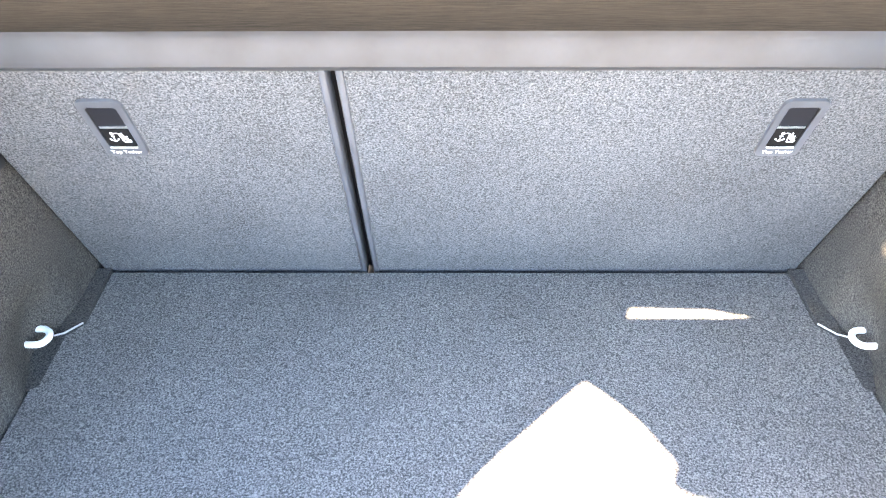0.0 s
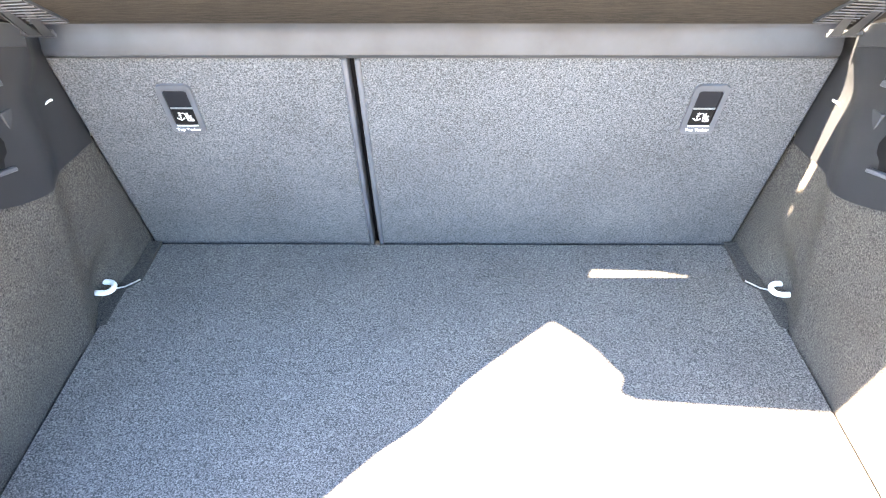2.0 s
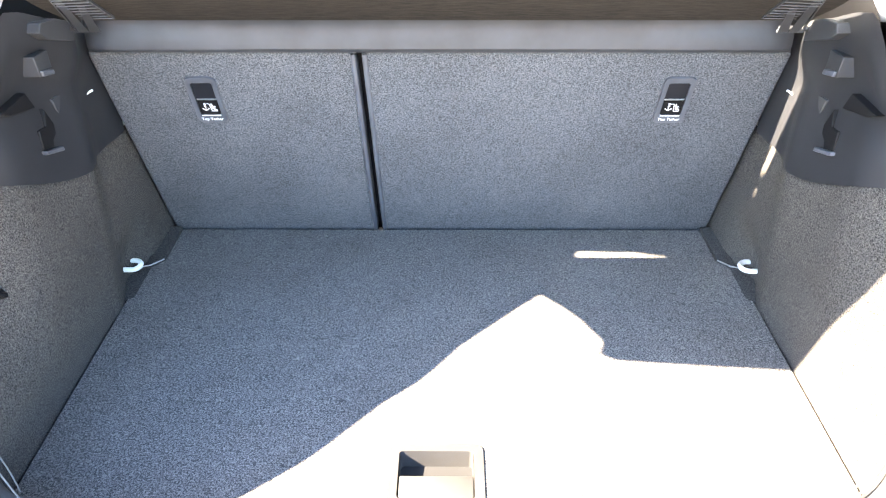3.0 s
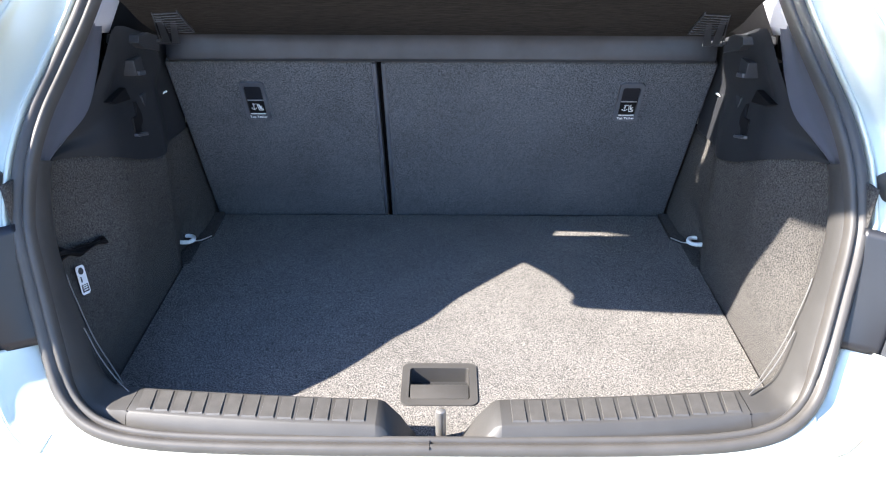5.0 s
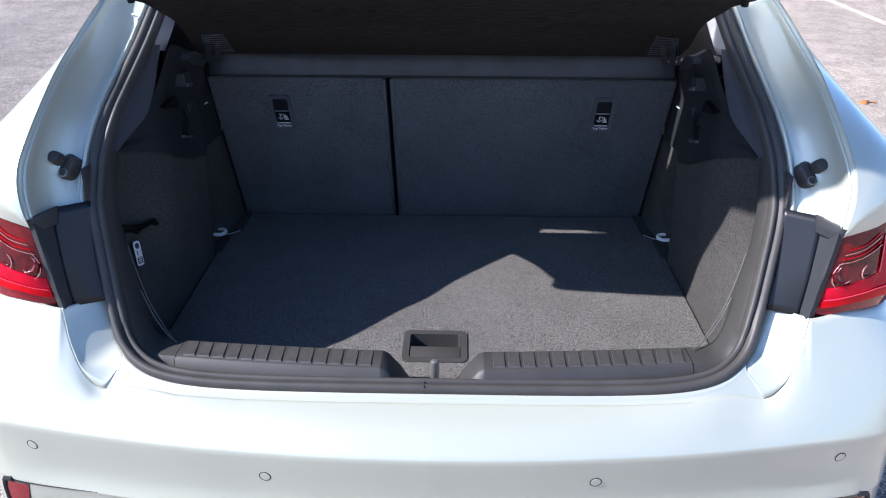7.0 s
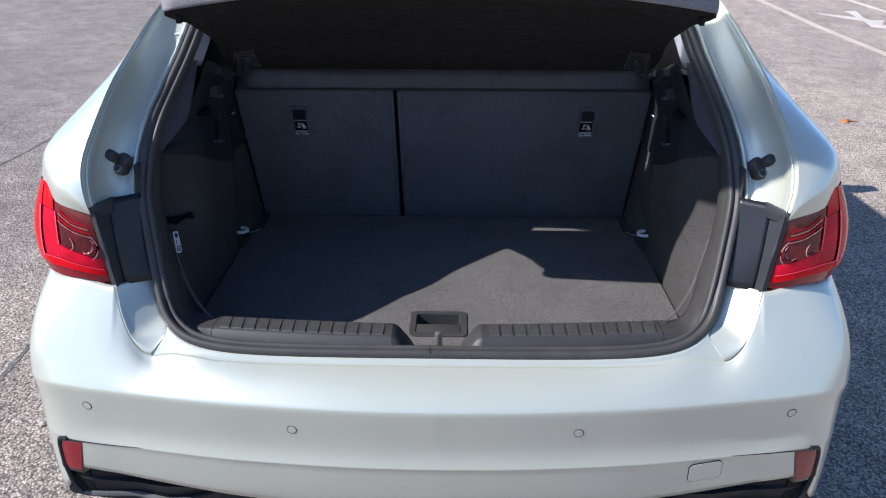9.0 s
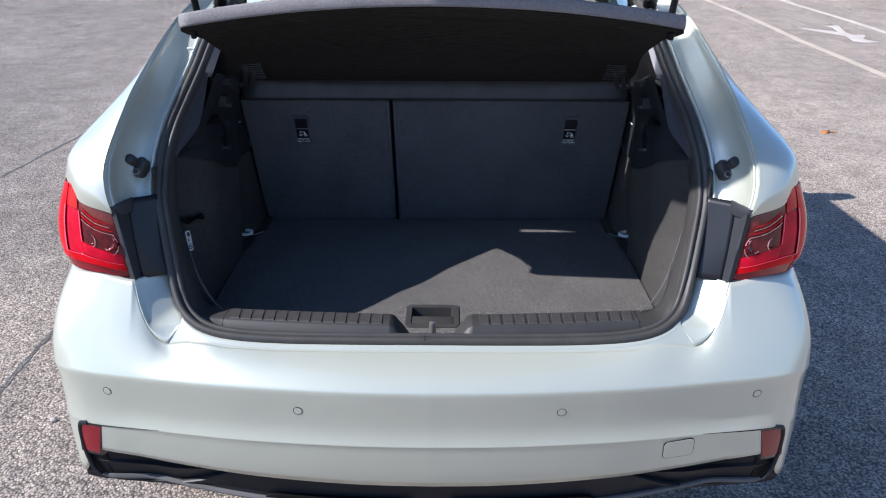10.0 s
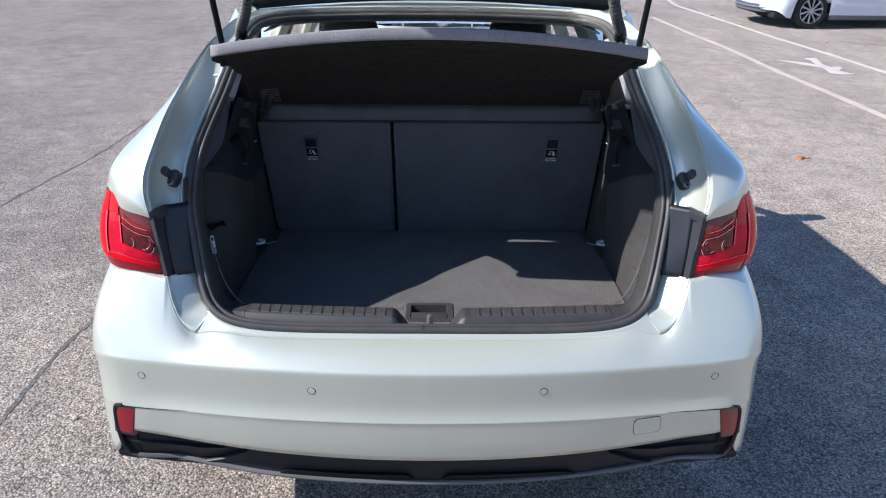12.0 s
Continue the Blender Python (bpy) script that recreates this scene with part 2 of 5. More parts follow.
MARKING = material("worn_cream_road_paint", (0.50, 0.42, 0.325), 0.8, speck=(60, (0.27, 0.24, 0.205), 0.55, 0.75), vary=(3, 0.12), bump=(300, 0.6, 0.004))
MARKING2 = material("worn_white_road_paint", (0.52, 0.465, 0.40), 0.8, speck=(60, (0.28, 0.255, 0.225), 0.55, 0.75), vary=(3, 0.12), bump=(300, 0.6, 0.004))
LEAF = material("dry_orange_leaf", (0.42, 0.16, 0.04), 0.7, vary=(60, 0.3))
TAR = material("dark_tar_joint", (0.075, 0.070, 0.066), 0.85, speck=(120, (0.20, 0.185, 0.17), 0.45, 0.62), vary=(15, 0.35), bump=(150, 1.0, 0.006))
CHALK = material("faded_chalk_mark", (0.86, 0.88, 0.90), 0.8, vary=(80, 0.2))
STONE = material("pale_pebble", (0.42, 0.38, 0.34), 0.85, vary=(40, 0.2))
FARWHITE = material("white_far_car_paint", (0.72, 0.72, 0.74), 0.25, coat=1.0, vary=(2, 0.02))
FARGREY = material("grey_lower_trim", (0.09, 0.09, 0.095), 0.5, vary=(6, 0.1))


def asphalt():
    """Worn asphalt: pale stones in dark binder, stains at the scale of metres."""
    m = bpy.data.materials.new("worn_asphalt")
    m.use_nodes = True
    nt = m.node_tree
    b = nt.nodes["Principled BSDF"]
    b.inputs["Roughness"].default_value = 0.85
    b.inputs["Diffuse Roughness"].default_value = 0.5
    b.inputs["Specular IOR Level"].default_value = 0.3
    tc = nt.nodes.new("ShaderNodeTexCoord")

    def noise_tex(scale, detail, rough=0.5):
        n = nt.nodes.new("ShaderNodeTexNoise")
        n.inputs["Scale"].default_value, n.inputs["Detail"].default_value, n.inputs["Roughness"].default_value = scale, detail, rough
        nt.links.new(tc.outputs["Object"], n.inputs["Vector"])
        return n

    def ramp(src, stops):
        r = nt.nodes.new("ShaderNodeValToRGB")
        while len(r.color_ramp.elements) < len(stops):
            r.color_ramp.elements.new(0.5)
        for e, (p, c) in zip(r.color_ramp.elements, stops):
            e.position, e.color = p, (*c, 1)
        nt.links.new(src, r.inputs["Fac"])
        return r

    def mult(a, c):
        x = nt.nodes.new("ShaderNodeMix")
        x.data_type, x.blend_type = "RGBA", "MULTIPLY"
        x.inputs["Factor"].default_value = 1
        nt.links.new(a, x.inputs["A"])
        nt.links.new(c, x.inputs["B"])
        return x.outputs["Result"]

    vor = nt.nodes.new("ShaderNodeTexVoronoi")
    vor.inputs["Scale"].default_value = 122
    vor.inputs["Randomness"].default_value = 1
    nt.links.new(tc.outputs["Object"], vor.inputs["Vector"])
    stone = ramp(vor.outputs["Distance"], [(0.15, (0.500, 0.442, 0.380)), (0.45, (0.385, 0.340, 0.292)), (0.72, (0.150, 0.135, 0.119))])
    tone = nt.nodes.new("ShaderNodeSeparateColor")
    nt.links.new(vor.outputs["Color"], tone.inputs["Color"])
    each = ramp(tone.outputs["Red"], [(0.0, (0.66, 0.65, 0.65)), (0.6, (1.02, 1.01, 1.0)), (0.93, (1.2, 1.18, 1.16)), (1.0, (1.5, 1.47, 1.44))])
    patch = ramp(noise_tex(0.55, 8, 0.6).outputs["Fac"], [(0.30, (0.78, 0.76, 0.75)), (0.5, (1.0, 0.985, 0.97)), (0.72, (1.18, 1.14, 1.10))])
    fine = ramp(noise_tex(260, 3, 0.7).outputs["Fac"], [(0.35, (0.72, 0.72, 0.72)), (0.65, (1.22, 1.21, 1.2))])
    mid = ramp(noise_tex(5, 5, 0.6).outputs["Fac"], [(0.3, (0.78, 0.775, 0.77)), (0.7, (1.2, 1.195, 1.19))])
    clump = ramp(noise_tex(42, 2, 0.6).outputs["Fac"], [(0.36, (0.83, 0.83, 0.83)), (0.5, (1.0, 0.995, 0.99)), (0.64, (1.18, 1.175, 1.165))])
    col = mult(clump.outputs["Color"], mult(mult(mult(mult(stone.outputs["Color"], each.outputs["Color"]), patch.outputs["Color"]), fine.outputs["Color"]), mid.outputs["Color"]))
    nt.links.new(col, b.inputs["Base Color"])
    bp = nt.nodes.new("ShaderNodeBump")
    bp.invert = True
    bp.inputs["Strength"].default_value, bp.inputs["Distance"].default_value = 0.8, 0.005
    nt.links.new(vor.outputs["Distance"], bp.inputs["Height"])
    bp2 = nt.nodes.new("ShaderNodeBump")
    bp2.inputs["Strength"].default_value, bp2.inputs["Distance"].default_value = 0.5, 0.003
    nt.links.new(noise_tex(240, 3).outputs["Fac"], bp2.inputs["Height"])
    nt.links.new(bp.outputs["Normal"], bp2.inputs["Normal"])
    nt.links.new(bp2.outputs["Normal"], b.inputs["Normal"])
    return m


ASPHALT = asphalt()

# ---- ground ----
def ground_z(x, y):
    """The lot rises gently ahead of the car and levels out far off."""
    def run(v, limit):
        return limit * math.tanh(v / limit)
    far = max(0.0, y - 9.2)
    return -0.10 - 0.015 * run(x, 30) + 0.10 * (y if abs(y) < 18 else math.copysign(18 + run(abs(y) - 18, 12), y)) + 0.057 * run(far, 14)


def build_ground():
    xs = np.concatenate([np.linspace(-900, -30, 12), np.linspace(-28, 28, 57), np.linspace(30, 900, 12)])
    ys = np.concatenate([np.linspace(-900, -30, 12), np.linspace(-28, 9.2, 94), np.linspace(9.6, 40, 77), np.linspace(45, 900, 14)])
    rows = [[(x, y, ground_z(x, y)) for x in xs] for y in ys]
    return tagged(part("ground", grid(rows), ASPHALT), "pale worn asphalt car park with coarse stones", "asphalt", kind="structure")


def ground_strip(name, pts, width, mat, label, category, lift=0.004, jag=0.0, step=0.25):
    """A thin strip laid on the ground along pts."""
    p = np.array(pts, float)
    run = np.concatenate([[0], np.cumsum(np.linalg.norm(np.diff(p, axis=0), axis=1))])
    n = max(2, int(run[-1] / step))
    at = np.linspace(0, run[-1], n)
    x, y = np.interp(at, run, p[:, 0]), np.interp(at, run, p[:, 1])
    top, low = [[], [], [], []], None
    for i in range(n):
        dx, dy = x[min(i + 1, n - 1)] - x[max(i - 1, 0)], y[min(i + 1, n - 1)] - y[max(i - 1, 0)]
        k = math.hypot(dx, dy)
        nx, ny = -dy / k, dx / k
        w = width / 2 * (1 + random.uniform(-jag, jag))
        off = random.uniform(-jag, jag) * width * 0.8
        for r, (s, h) in zip(top, ((-1.0, -0.01), (-0.97, lift), (0.97, lift), (1.0, -0.01))):
            px, py = x[i] + nx * (s * w + off), y[i] + ny * (s * w + off)
            r.append((px, py, ground_z(px, py) + h))
    return tagged(part(name, grid(top), mat, flat=True), label, category, kind="structure")


build_ground()
ground_strip("bay_line", [(4.50, 14.2), (4.68, 12.2), (4.86, 10.9), (4.97, 9.3), (4.90, 7.3), (4.83, 6.0), (4.62, 2.0), (4.4, -3.0)], 0.105, MARKING, "worn cream painted line on the asphalt", "road marking")
ground_strip("bay_line", [(5.95, 19.0), (5.62, 16.2), (5.90, 13.9), (6.14, 12.05), (6.42, 10.55), (6.64, 9.0), (7.2, 4.0)], 0.105, MARKING2, "worn white painted line on the asphalt", "road marking")
ground_strip("asphalt_joint", [(-1.50, -2.5), (-1.56, 0.79), (-1.58, 1.08), (-1.58, 1.32), (-1.55, 1.60), (-1.52, 2.6), (-1.5, 4.0)], 0.019, TAR, "dark narrow tar joint in the asphalt", "tar joint", 0.002, 0.25, 0.03)
ground_strip("asphalt_crack", [(-2.85, 2.4), (-2.80, 3.04), (-2.78, 3.43), (-2.73, 3.92), (-2.71, 4.39), (-2.74, 5.18), (-2.78, 6.41), (-2.85, 8.5)], 0.018, TAR, "thin ragged crack in the asphalt", "crack", 0.002, 0.5, 0.06)


def ground_arrow():
    """The painted arrow between the two lines."""
    shapes = [[(5.32, 10.00), (5.46, 9.80), (5.80, 9.50), (5.72, 9.10), (5.86, 9.02), (6.04, 9.06), (5.95, 9.30), (6.13, 9.58), (5.93, 9.56), (5.90, 9.72), (5.80, 9.72), (5.52, 9.93)],
              [(5.80, 9.70), (5.90, 9.70), (6.04, 10.22), (5.84, 10.16), (5.86, 10.0)]]
    vf = merge(*[prism([(x, y) for x, y in sh], 0.01) for sh in shapes])
    vf = [(x, y, ground_z(x, y) + 0.0045 + z) for x, y, z in vf[0]], vf[1]
    tagged(part("lane_arrow", vf, MARKING2, flat=True), "worn white painted lane arrow on the asphalt", "road marking", kind="structure")


ground_arrow()
# ---- the hatchback: outer body ----
car = thing("hatchback_car", (0, 1.9, ground_z(0, 1.9)), "pale silver-green hatchback car with its tailgate open", "car")

# plan of the rear corner at the bumper, right half: x, y
PLAN = [(0, -0.012), (0.14, -0.009), (0.28, 0.0), (0.42, 0.014), (0.55, 0.034), (0.65, 0.052), (0.722, 0.066), (0.788, 0.085), (0.835, 0.116), (0.861, 0.162), (0.873, 0.234), (0.878, 0.33), (0.880, 0.44)]
PLAN_XY = spline(PLAN, 260)
# bumper profile: height, how far it lies inside the plan
PROFILE_Z = [0.22, 0.27, 0.325, 0.38, 0.43, 0.457, 0.461, 0.475, 0.495, 0.52, 0.56, 0.592, 0.599, 0.606, 0.615, 0.628, 0.642]
PROFILE_O = [0.080, 0.056, 0.034, 0.018, 0.009, 0.0050, 0.003, 0.0065, 0.0085, 0.0065, 0.000, -0.005, -0.004, 0.012, 0.040, 0.085, 0.125]


def plan_at(i, inward):
    p = PLAN_XY
    if inward > 0:
        inward *= 1 - 0.62 * smooth(0.66, 0.80, p[i][0]) - 0.20 * smooth(0.79, 0.85, p[i][0])
    a, b = p[max(i - 1, 0)], p[min(i + 1, len(p) - 1)]
    d = (b - a) / np.linalg.norm(b - a)
    return p[i] + inward * np.array([-d[1], d[0]])


def inset_at(z):
    return float(np.interp(z, PROFILE_Z, PROFILE_O))


def paint_low(x):
    """Lower edge of the painted bumper skin."""
    x = abs(x)
    if x < 0.764:
        return 0.341 + 0.042 * (x / 0.738) ** 2.2
    return float(np.interp(x, [0.7975, 0.801, 0.805, 0.811, 0.822, 0.845], [0.456, 0.410, 0.362, 0.326, 0.308, 0.298]))


# rubber seal line
SEALLINE = [(0, 0.092, 0.662), (0.16, 0.092, 0.662), (0.318, 0.094, 0.663), (0.42, 0.097, 0.668), (0.485, 0.106, 0.677), (0.528, 0.122, 0.693), (0.560, 0.146, 0.722), (0.582, 0.178, 0.775), (0.600, 0.208, 0.855), (0.612, 0.230, 0.920), (0.617, 0.250, 0.965), (0.614, 0.285, 1.03), (0.604, 0.330, 1.088), (0.594, 0.392, 1.139), (0.576, 0.457, 1.203), (0.560, 0.522, 1.270), (0.556, 0.612, 1.323), (0.552, 0.715, 1.366), (0.528, 0.79, 1.395), (0.46, 0.855, 1.412), (0.32, 0.88, 1.420), (0.16, 0.885, 1.424), (0, 0.887, 1.425)]
# crisp edge from the bumper's shelf up to the lamp's inner foot
SCOOP_EDGE = spline([(0.575, 0.094, 0.654), (0.593, 0.097, 0.662), (0.616, 0.106, 0.687), (0.637, 0.125, 0.728), (0.648, 0.142, 0.762), (0.653, 0.149, 0.782)], 40)
# plan of the lamp's face
LAMP = spline([(0.650, 0.182), (0.664, 0.163), (0.700, 0.157), (0.750, 0.168), (0.792, 0.193), (0.822, 0.232), (0.840, 0.285), (0.850, 0.350), (0.855, 0.43)], 60)
TOPLINE = spline([(0.653, 0.149), (0.668, 0.151), (0.700, 0.158), (0.750, 0.170), (0.792, 0.195), (0.822, 0.234), (0.841, 0.287), (0.852, 0.352), (0.858, 0.43)], 60)
FOOT = next(i for i in range(len(PLAN_XY)) if PLAN_XY[i][0] > 0.653)


def skin_top(i):
    """Where the skin ends above column i: at the ledge, the scoop's edge or the lamp."""
    x, y = PLAN_XY[i]
    if x < 0.575:
        k = x * 0.548 / 0.575
        w = smooth(0.46, 0.575, x)
        ys, zs = (float(np.interp(k, [p[0] for p in SEALLINE[:7]], [p[c] for p in SEALLINE[:7]])) for c in (1, 2))
        return Vector((x, (ys - 0.017) * (1 - w) + 0.094 * w, (zs - 0.016) * (1 - w) + 0.654 * w))
    if i < FOOT:
        return Vector([float(np.interp(x, SCOOP_EDGE[:, 0], SCOOP_EDGE[:, c])) for c in range(3)])
    u = (i - FOOT) / (len(PLAN_XY) - 1 - FOOT) * 59
    top = 0.782 + 0.012 * smooth(0, 12, u)
    return Vector((float(np.interp(u, range(60), TOPLINE[:, 0])), float(np.interp(u, range(60), TOPLINE[:, 1])), top))


def bumper_skin():
    cols = []
    for i in range(len(PLAN_XY)):
        x = PLAN_XY[i][0]
        col = [(*plan_at(i, inset_at(z)), z) for z in np.linspace(paint_low(x), 0.457, 8)]
        col += [(*plan_at(i, inset_at(z)), z) for z in (0.459, 0.461, 0.4635, 0.469, 0.480, 0.495, 0.51, 0.53, 0.56, 0.585, 0.593, 0.597)]
        base, tip = Vector((*plan_at(i, -0.0035), 0.5995)), skin_top(i)
        round_up = 1.0 + 0.22 * smooth(0.58, 0.72, x) + 0.75 * smooth(0.74, 0.88, x)
        hollow = 0.22 * smooth(0.57, 0.68, x) * (1 - smooth(0.70, 0.86, x))
        for t in np.linspace(0, 1, 16):
            q = base.lerp(tip, t ** round_up * (1 - hollow) + (1 - (1 - t) ** 1.7) * hollow)
            z = base.z + (tip.z - base.z) * t
            col.append((q.x, q.y, z + 0.007 * math.sin(math.pi * t) * (1 - smooth(0.40, 0.60, x))))
        cols.append(col)
    # the fold from the scoop's foot fades out softly below the lamp
    raw = np.array(cols)
    for i in range(12, len(cols) - 12):
        near = smooth(0.50, 0.58, PLAN_XY[i][0]) * (1 - smooth(0.76, 0.84, PLAN_XY[i][0]))
        for j, t in enumerate(np.linspace(0, 1, 16)):
            w = near * smooth(0.0, 0.12, t) * (1 - smooth(0.45, 0.95, t))
            k = len(raw[i]) - 16 + j
            cols[i][k] = tuple(raw[i][k] * (1 - w) + raw[i - 12:i + 13, k].mean(axis=0) * w)
    left = [[(-x, y, z) for x, y, z in c] for c in reversed(cols[1:])]
    return grid(left + cols)


bumper = part("rear_bumper", bumper_skin(), PAINT, car, "pale silver-green painted rear bumper", solid=-0.003, angle=50)


def on_plan(x, inward):
    """Point of the plan at x, between its samples."""
    k = float(np.interp(abs(x), PLAN_XY[:, 0], np.arange(len(PLAN_XY))))
    i = min(int(k), len(PLAN_XY) - 2)
    return plan_at(i, inward) * (1 - k + i) + plan_at(i + 1, inward) * (k - i)


def on_bumper(x, z, out=0.0):
    """Point and outward normal of the bumper skin at x and height z."""
    s = 1 if x >= 0 else -1
    i = int(np.argmin(np.abs(PLAN_XY[:, 0] - abs(x)) + 10 * (PLAN_XY[:, 1] > 0.35)))
    p = plan_at(i, inset_at(z) - out)
    q = plan_at(i, inset_at(z) - out - 1.0)
    n = Vector((q[0] - p[0], q[1] - p[1], -(inset_at(z + 0.004) - inset_at(z - 0.004)) / 0.008 * -1.0)).normalized()
    return Vector((s * p[0], p[1], z)), Vector((s * n.x, n.y, n.z))


def facing(p, n, up=Vector((0, 0, 1))):
    """Pose whose z axis is n, y axis upwards."""
    x = up.cross(n).normalized()
    y = n.cross(x)
    return Matrix.Translation(p) @ Matrix((x, y, n)).transposed().to_4x4()


def skin_patch(x0, x1, z0, z1, out, thick, nx=14, nz=5, low=None, high=None):
    """A thin plate that follows the bumper between x0 and x1."""
    idx = [i for i in range(len(PLAN_XY)) if x0 <= PLAN_XY[i][0] <= x1 and PLAN_XY[i][1] < 0.36]
    idx = [idx[round(k)] for k in np.linspace(0, len(idx) - 1, min(nx, len(idx)))]
    front = []
    for k, i in enumerate(idx):
        u = k / (len(idx) - 1)
        a = low(u) if low else z0
        b = high(u) if high else z1
        front.append([(*plan_at(i, inset_at(z) - out), z) for z in np.linspace(a, b, nz)])
    back = [[(*(np.array(p) + (0, thick, 0)),) for p in c] for c in front]
    n, m = len(front), nz
    v, f = merge(grid(front), grid(back))
    k = n * m
    rim = [i for i in range(m)] + [i * m + m - 1 for i in range(1, n)] + [(n - 1) * m + j for j in range(m - 2, -1, -1)] + [i * m for i in range(n - 2, 0, -1)]
    for a, b in zip(rim, rim[1:] + rim[:1]):
        f.append((a, b, b + k, a + k))
    return v, f


# parking sensors: a disc with a dark gap round it
for sx, sz in ((-0.709, 0.552), (-0.28, 0.544), (0.28, 0.544), (0.714, 0.555)):
    p, n = on_bumper(sx, sz, 0.0005)
    m = facing(p, n)
    ring = [(0.0103 * math.cos(a), 0.0103 * math.sin(a)) for a in np.linspace(0, 2 * math.pi, 28, endpoint=False)]
    disc = [(x * 0.87, y * 0.87) for x, y in ring]
    s = part("parking_sensor", prism(disc, 0.006, m @ Matrix.Translation((0, 0, 0.0004)), 0.0006), PAINT, bumper, "round painted parking sensor")
    part("sensor_gap", prism(ring, 0.006, m), BLACK, bumper)

# red reflectors, tow-eye cover, lower valance
def reflector_plate(x0, x1, z0, z1, out, thick):
    front = []
    for u in np.linspace(0, 1, 12):
        col = []
        for v in np.linspace(0, 1, 8):
            z = z0 + (z1 - z0) * v - 0.016 * v * smooth(0.6, 1.0, u) ** 2
            x = x0 + (x1 - x0) * u + 0.020 * (1 - v) * (1 - 0.4 * u)
            col.append((*on_plan(x, inset_at(z) - out), z))
        front.append(col)
    back = [[(x * 0.99, y + thick, z) for x, y, z in c] for c in front]
    v, f = merge(grid(front), grid(back))
    n, m = 12, 8
    rim = list(range(m)) + [i * m + m - 1 for i in range(1, n)] + [(n - 1) * m + j for j in range(m - 2, -1, -1)] + [i * m for i in range(n - 2, 0, -1)]
    for a, b in zip(rim, rim[1:] + rim[:1]):
        f.append((a, b, b + n * m, a + n * m))
    return v, f


for s in (1, -1):
    part("rear_reflector", side_of(reflector_plate(0.744, 0.800, 0.376, 0.452, 0.0022, 0.012), s), REFLECTOR, bumper, "small dark red rear reflector")
    part("reflector_surround", side_of(reflector_plate(0.741, 0.807, 0.368, 0.459, 0.0010, 0.012), s), PIANO, bumper, "gloss black reflector surround")
    rim = spline([(0.776, 0.460), (0.800, 0.450), (0.807, 0.41), (0.806, 0.36), (0.799, 0.325), (0.784, 0.304)], 24)
    part("vent_rim", side_of(tube([(*on_plan(x, inset_at(z) + 0.0025), z) for x, z in rim], 0.0055, 8), s), VALANCE, bumper, "charcoal plastic rim round the side vent")
    part("vent_back", side_of(skin_patch(0.762, 0.838, 0.285, 0.440, -0.024, 0.02), s), BLACK, bumper)


def tow_cover():
    out = rounded(0.072, 0.050, 0.011)
    p, n = on_bumper(0.552, 0.4275, 0.0)
    m = facing(p, n) @ pose(0, 0, 0, 0, 0, 5)
    gap = part("tow_cover_gap", prism(out, 0.004, m @ Matrix.Translation((0, 0, 0.0012))), BLACK, bumper)
    part("tow_eye_cover", prism([(x * 0.975, y * 0.965) for x, y in out], 0.004, m @ Matrix.Translation((0, 0, 0.0017)), 0.0006), PAINT, bumper, "painted tow-eye cover")


tow_cover()


def valance_low(x):
    return 0.246 + 0.052 * (abs(x) / 0.8) ** 2.6


def fin_line(x, paint):
    """Height of the edge under the side vents; towards the middle it meets the paint."""
    return min(paint - 0.004, float(np.interp(x, [0, 0.45, 0.48, 0.55, 0.61, 0.68, 0.74, 0.80], [0.40, 0.40, 0.324, 0.295, 0.279, 0.278, 0.292, 0.308])))


def valance_skin():
    cols = []
    for i in range(len(PLAN_XY)):
        x = PLAN_XY[i][0]
        if x > 0.826:
            break
        hi = paint_low(x) if x < 0.764 else 0.385
        lo, fin = valance_low(x), fin_line(x, hi)
        deep = smooth(0.006, 0.03, hi - fin)
        at = inset_at(hi)
        shape = [(hi + 0.006, at + 0.009), (hi - 0.001, at + 0.016 + 0.020 * deep), (hi + (fin - hi) * 0.45, at + 0.018 + 0.026 * deep), (hi + (fin - hi) * 0.50, at + 0.014 + 0.020 * deep), (fin + 0.002, max(at + 0.012, 0.074)), (fin + 0.0005, 0.066), (fin - 0.003, 0.0625),
                 (fin - 0.010, 0.064), (lo + (fin - lo) * 0.4, 0.069), (lo + 0.014, 0.071), (lo + 0.006, 0.069), (lo - 0.002, 0.074), (lo - 0.003, 0.25)]
        cols.append([(*plan_at(i, o), z) for z, o in shape])
    left = [[(-x, y, z) for x, y, z in c] for c in reversed(cols[1:])]
    return grid(left + cols)


part("lower_valance", valance_skin(), VALANCE, bumper, "charcoal plastic lower valance with side vents")
lip = []
for i in range(0, len(PLAN_XY), 2):
    x = PLAN_XY[i][0]
    if x < 0.820:
        z = valance_low(x) + 0.004
        lip.append((*plan_at(i, 0.0675), z))
lip = [(-x, y, z) for x, y, z in reversed(lip[1:])] + lip
part("valance_lip", tube(lip, [0.0065 * smooth(-1, 6, min(k, len(lip) - 1 - k)) for k in range(len(lip))], 8), GREYLIP, bumper, "grey plastic lower lip")
for s in (1, -1):
    part("valance_slot", side_of(skin_patch(0.035, 0.40, 0.262, 0.276, -0.005, 0.012, 20, 3, high=lambda u: 0.262 + 0.015 * smooth(0, 0.06, u) * (1 - smooth(0.92, 1, u))), s), BLACK, bumper)
    crease = [tuple(on_bumper(x, 0.4575 + 0.0006 * k, 0.0002)[0]) for k, x in enumerate(np.linspace(0.742, 0.60, 10))]
    part("skin_seam", side_of(tube(crease, [0.0016 - 0.00013 * k for k in range(10)], 6), s), BLACK, bumper)

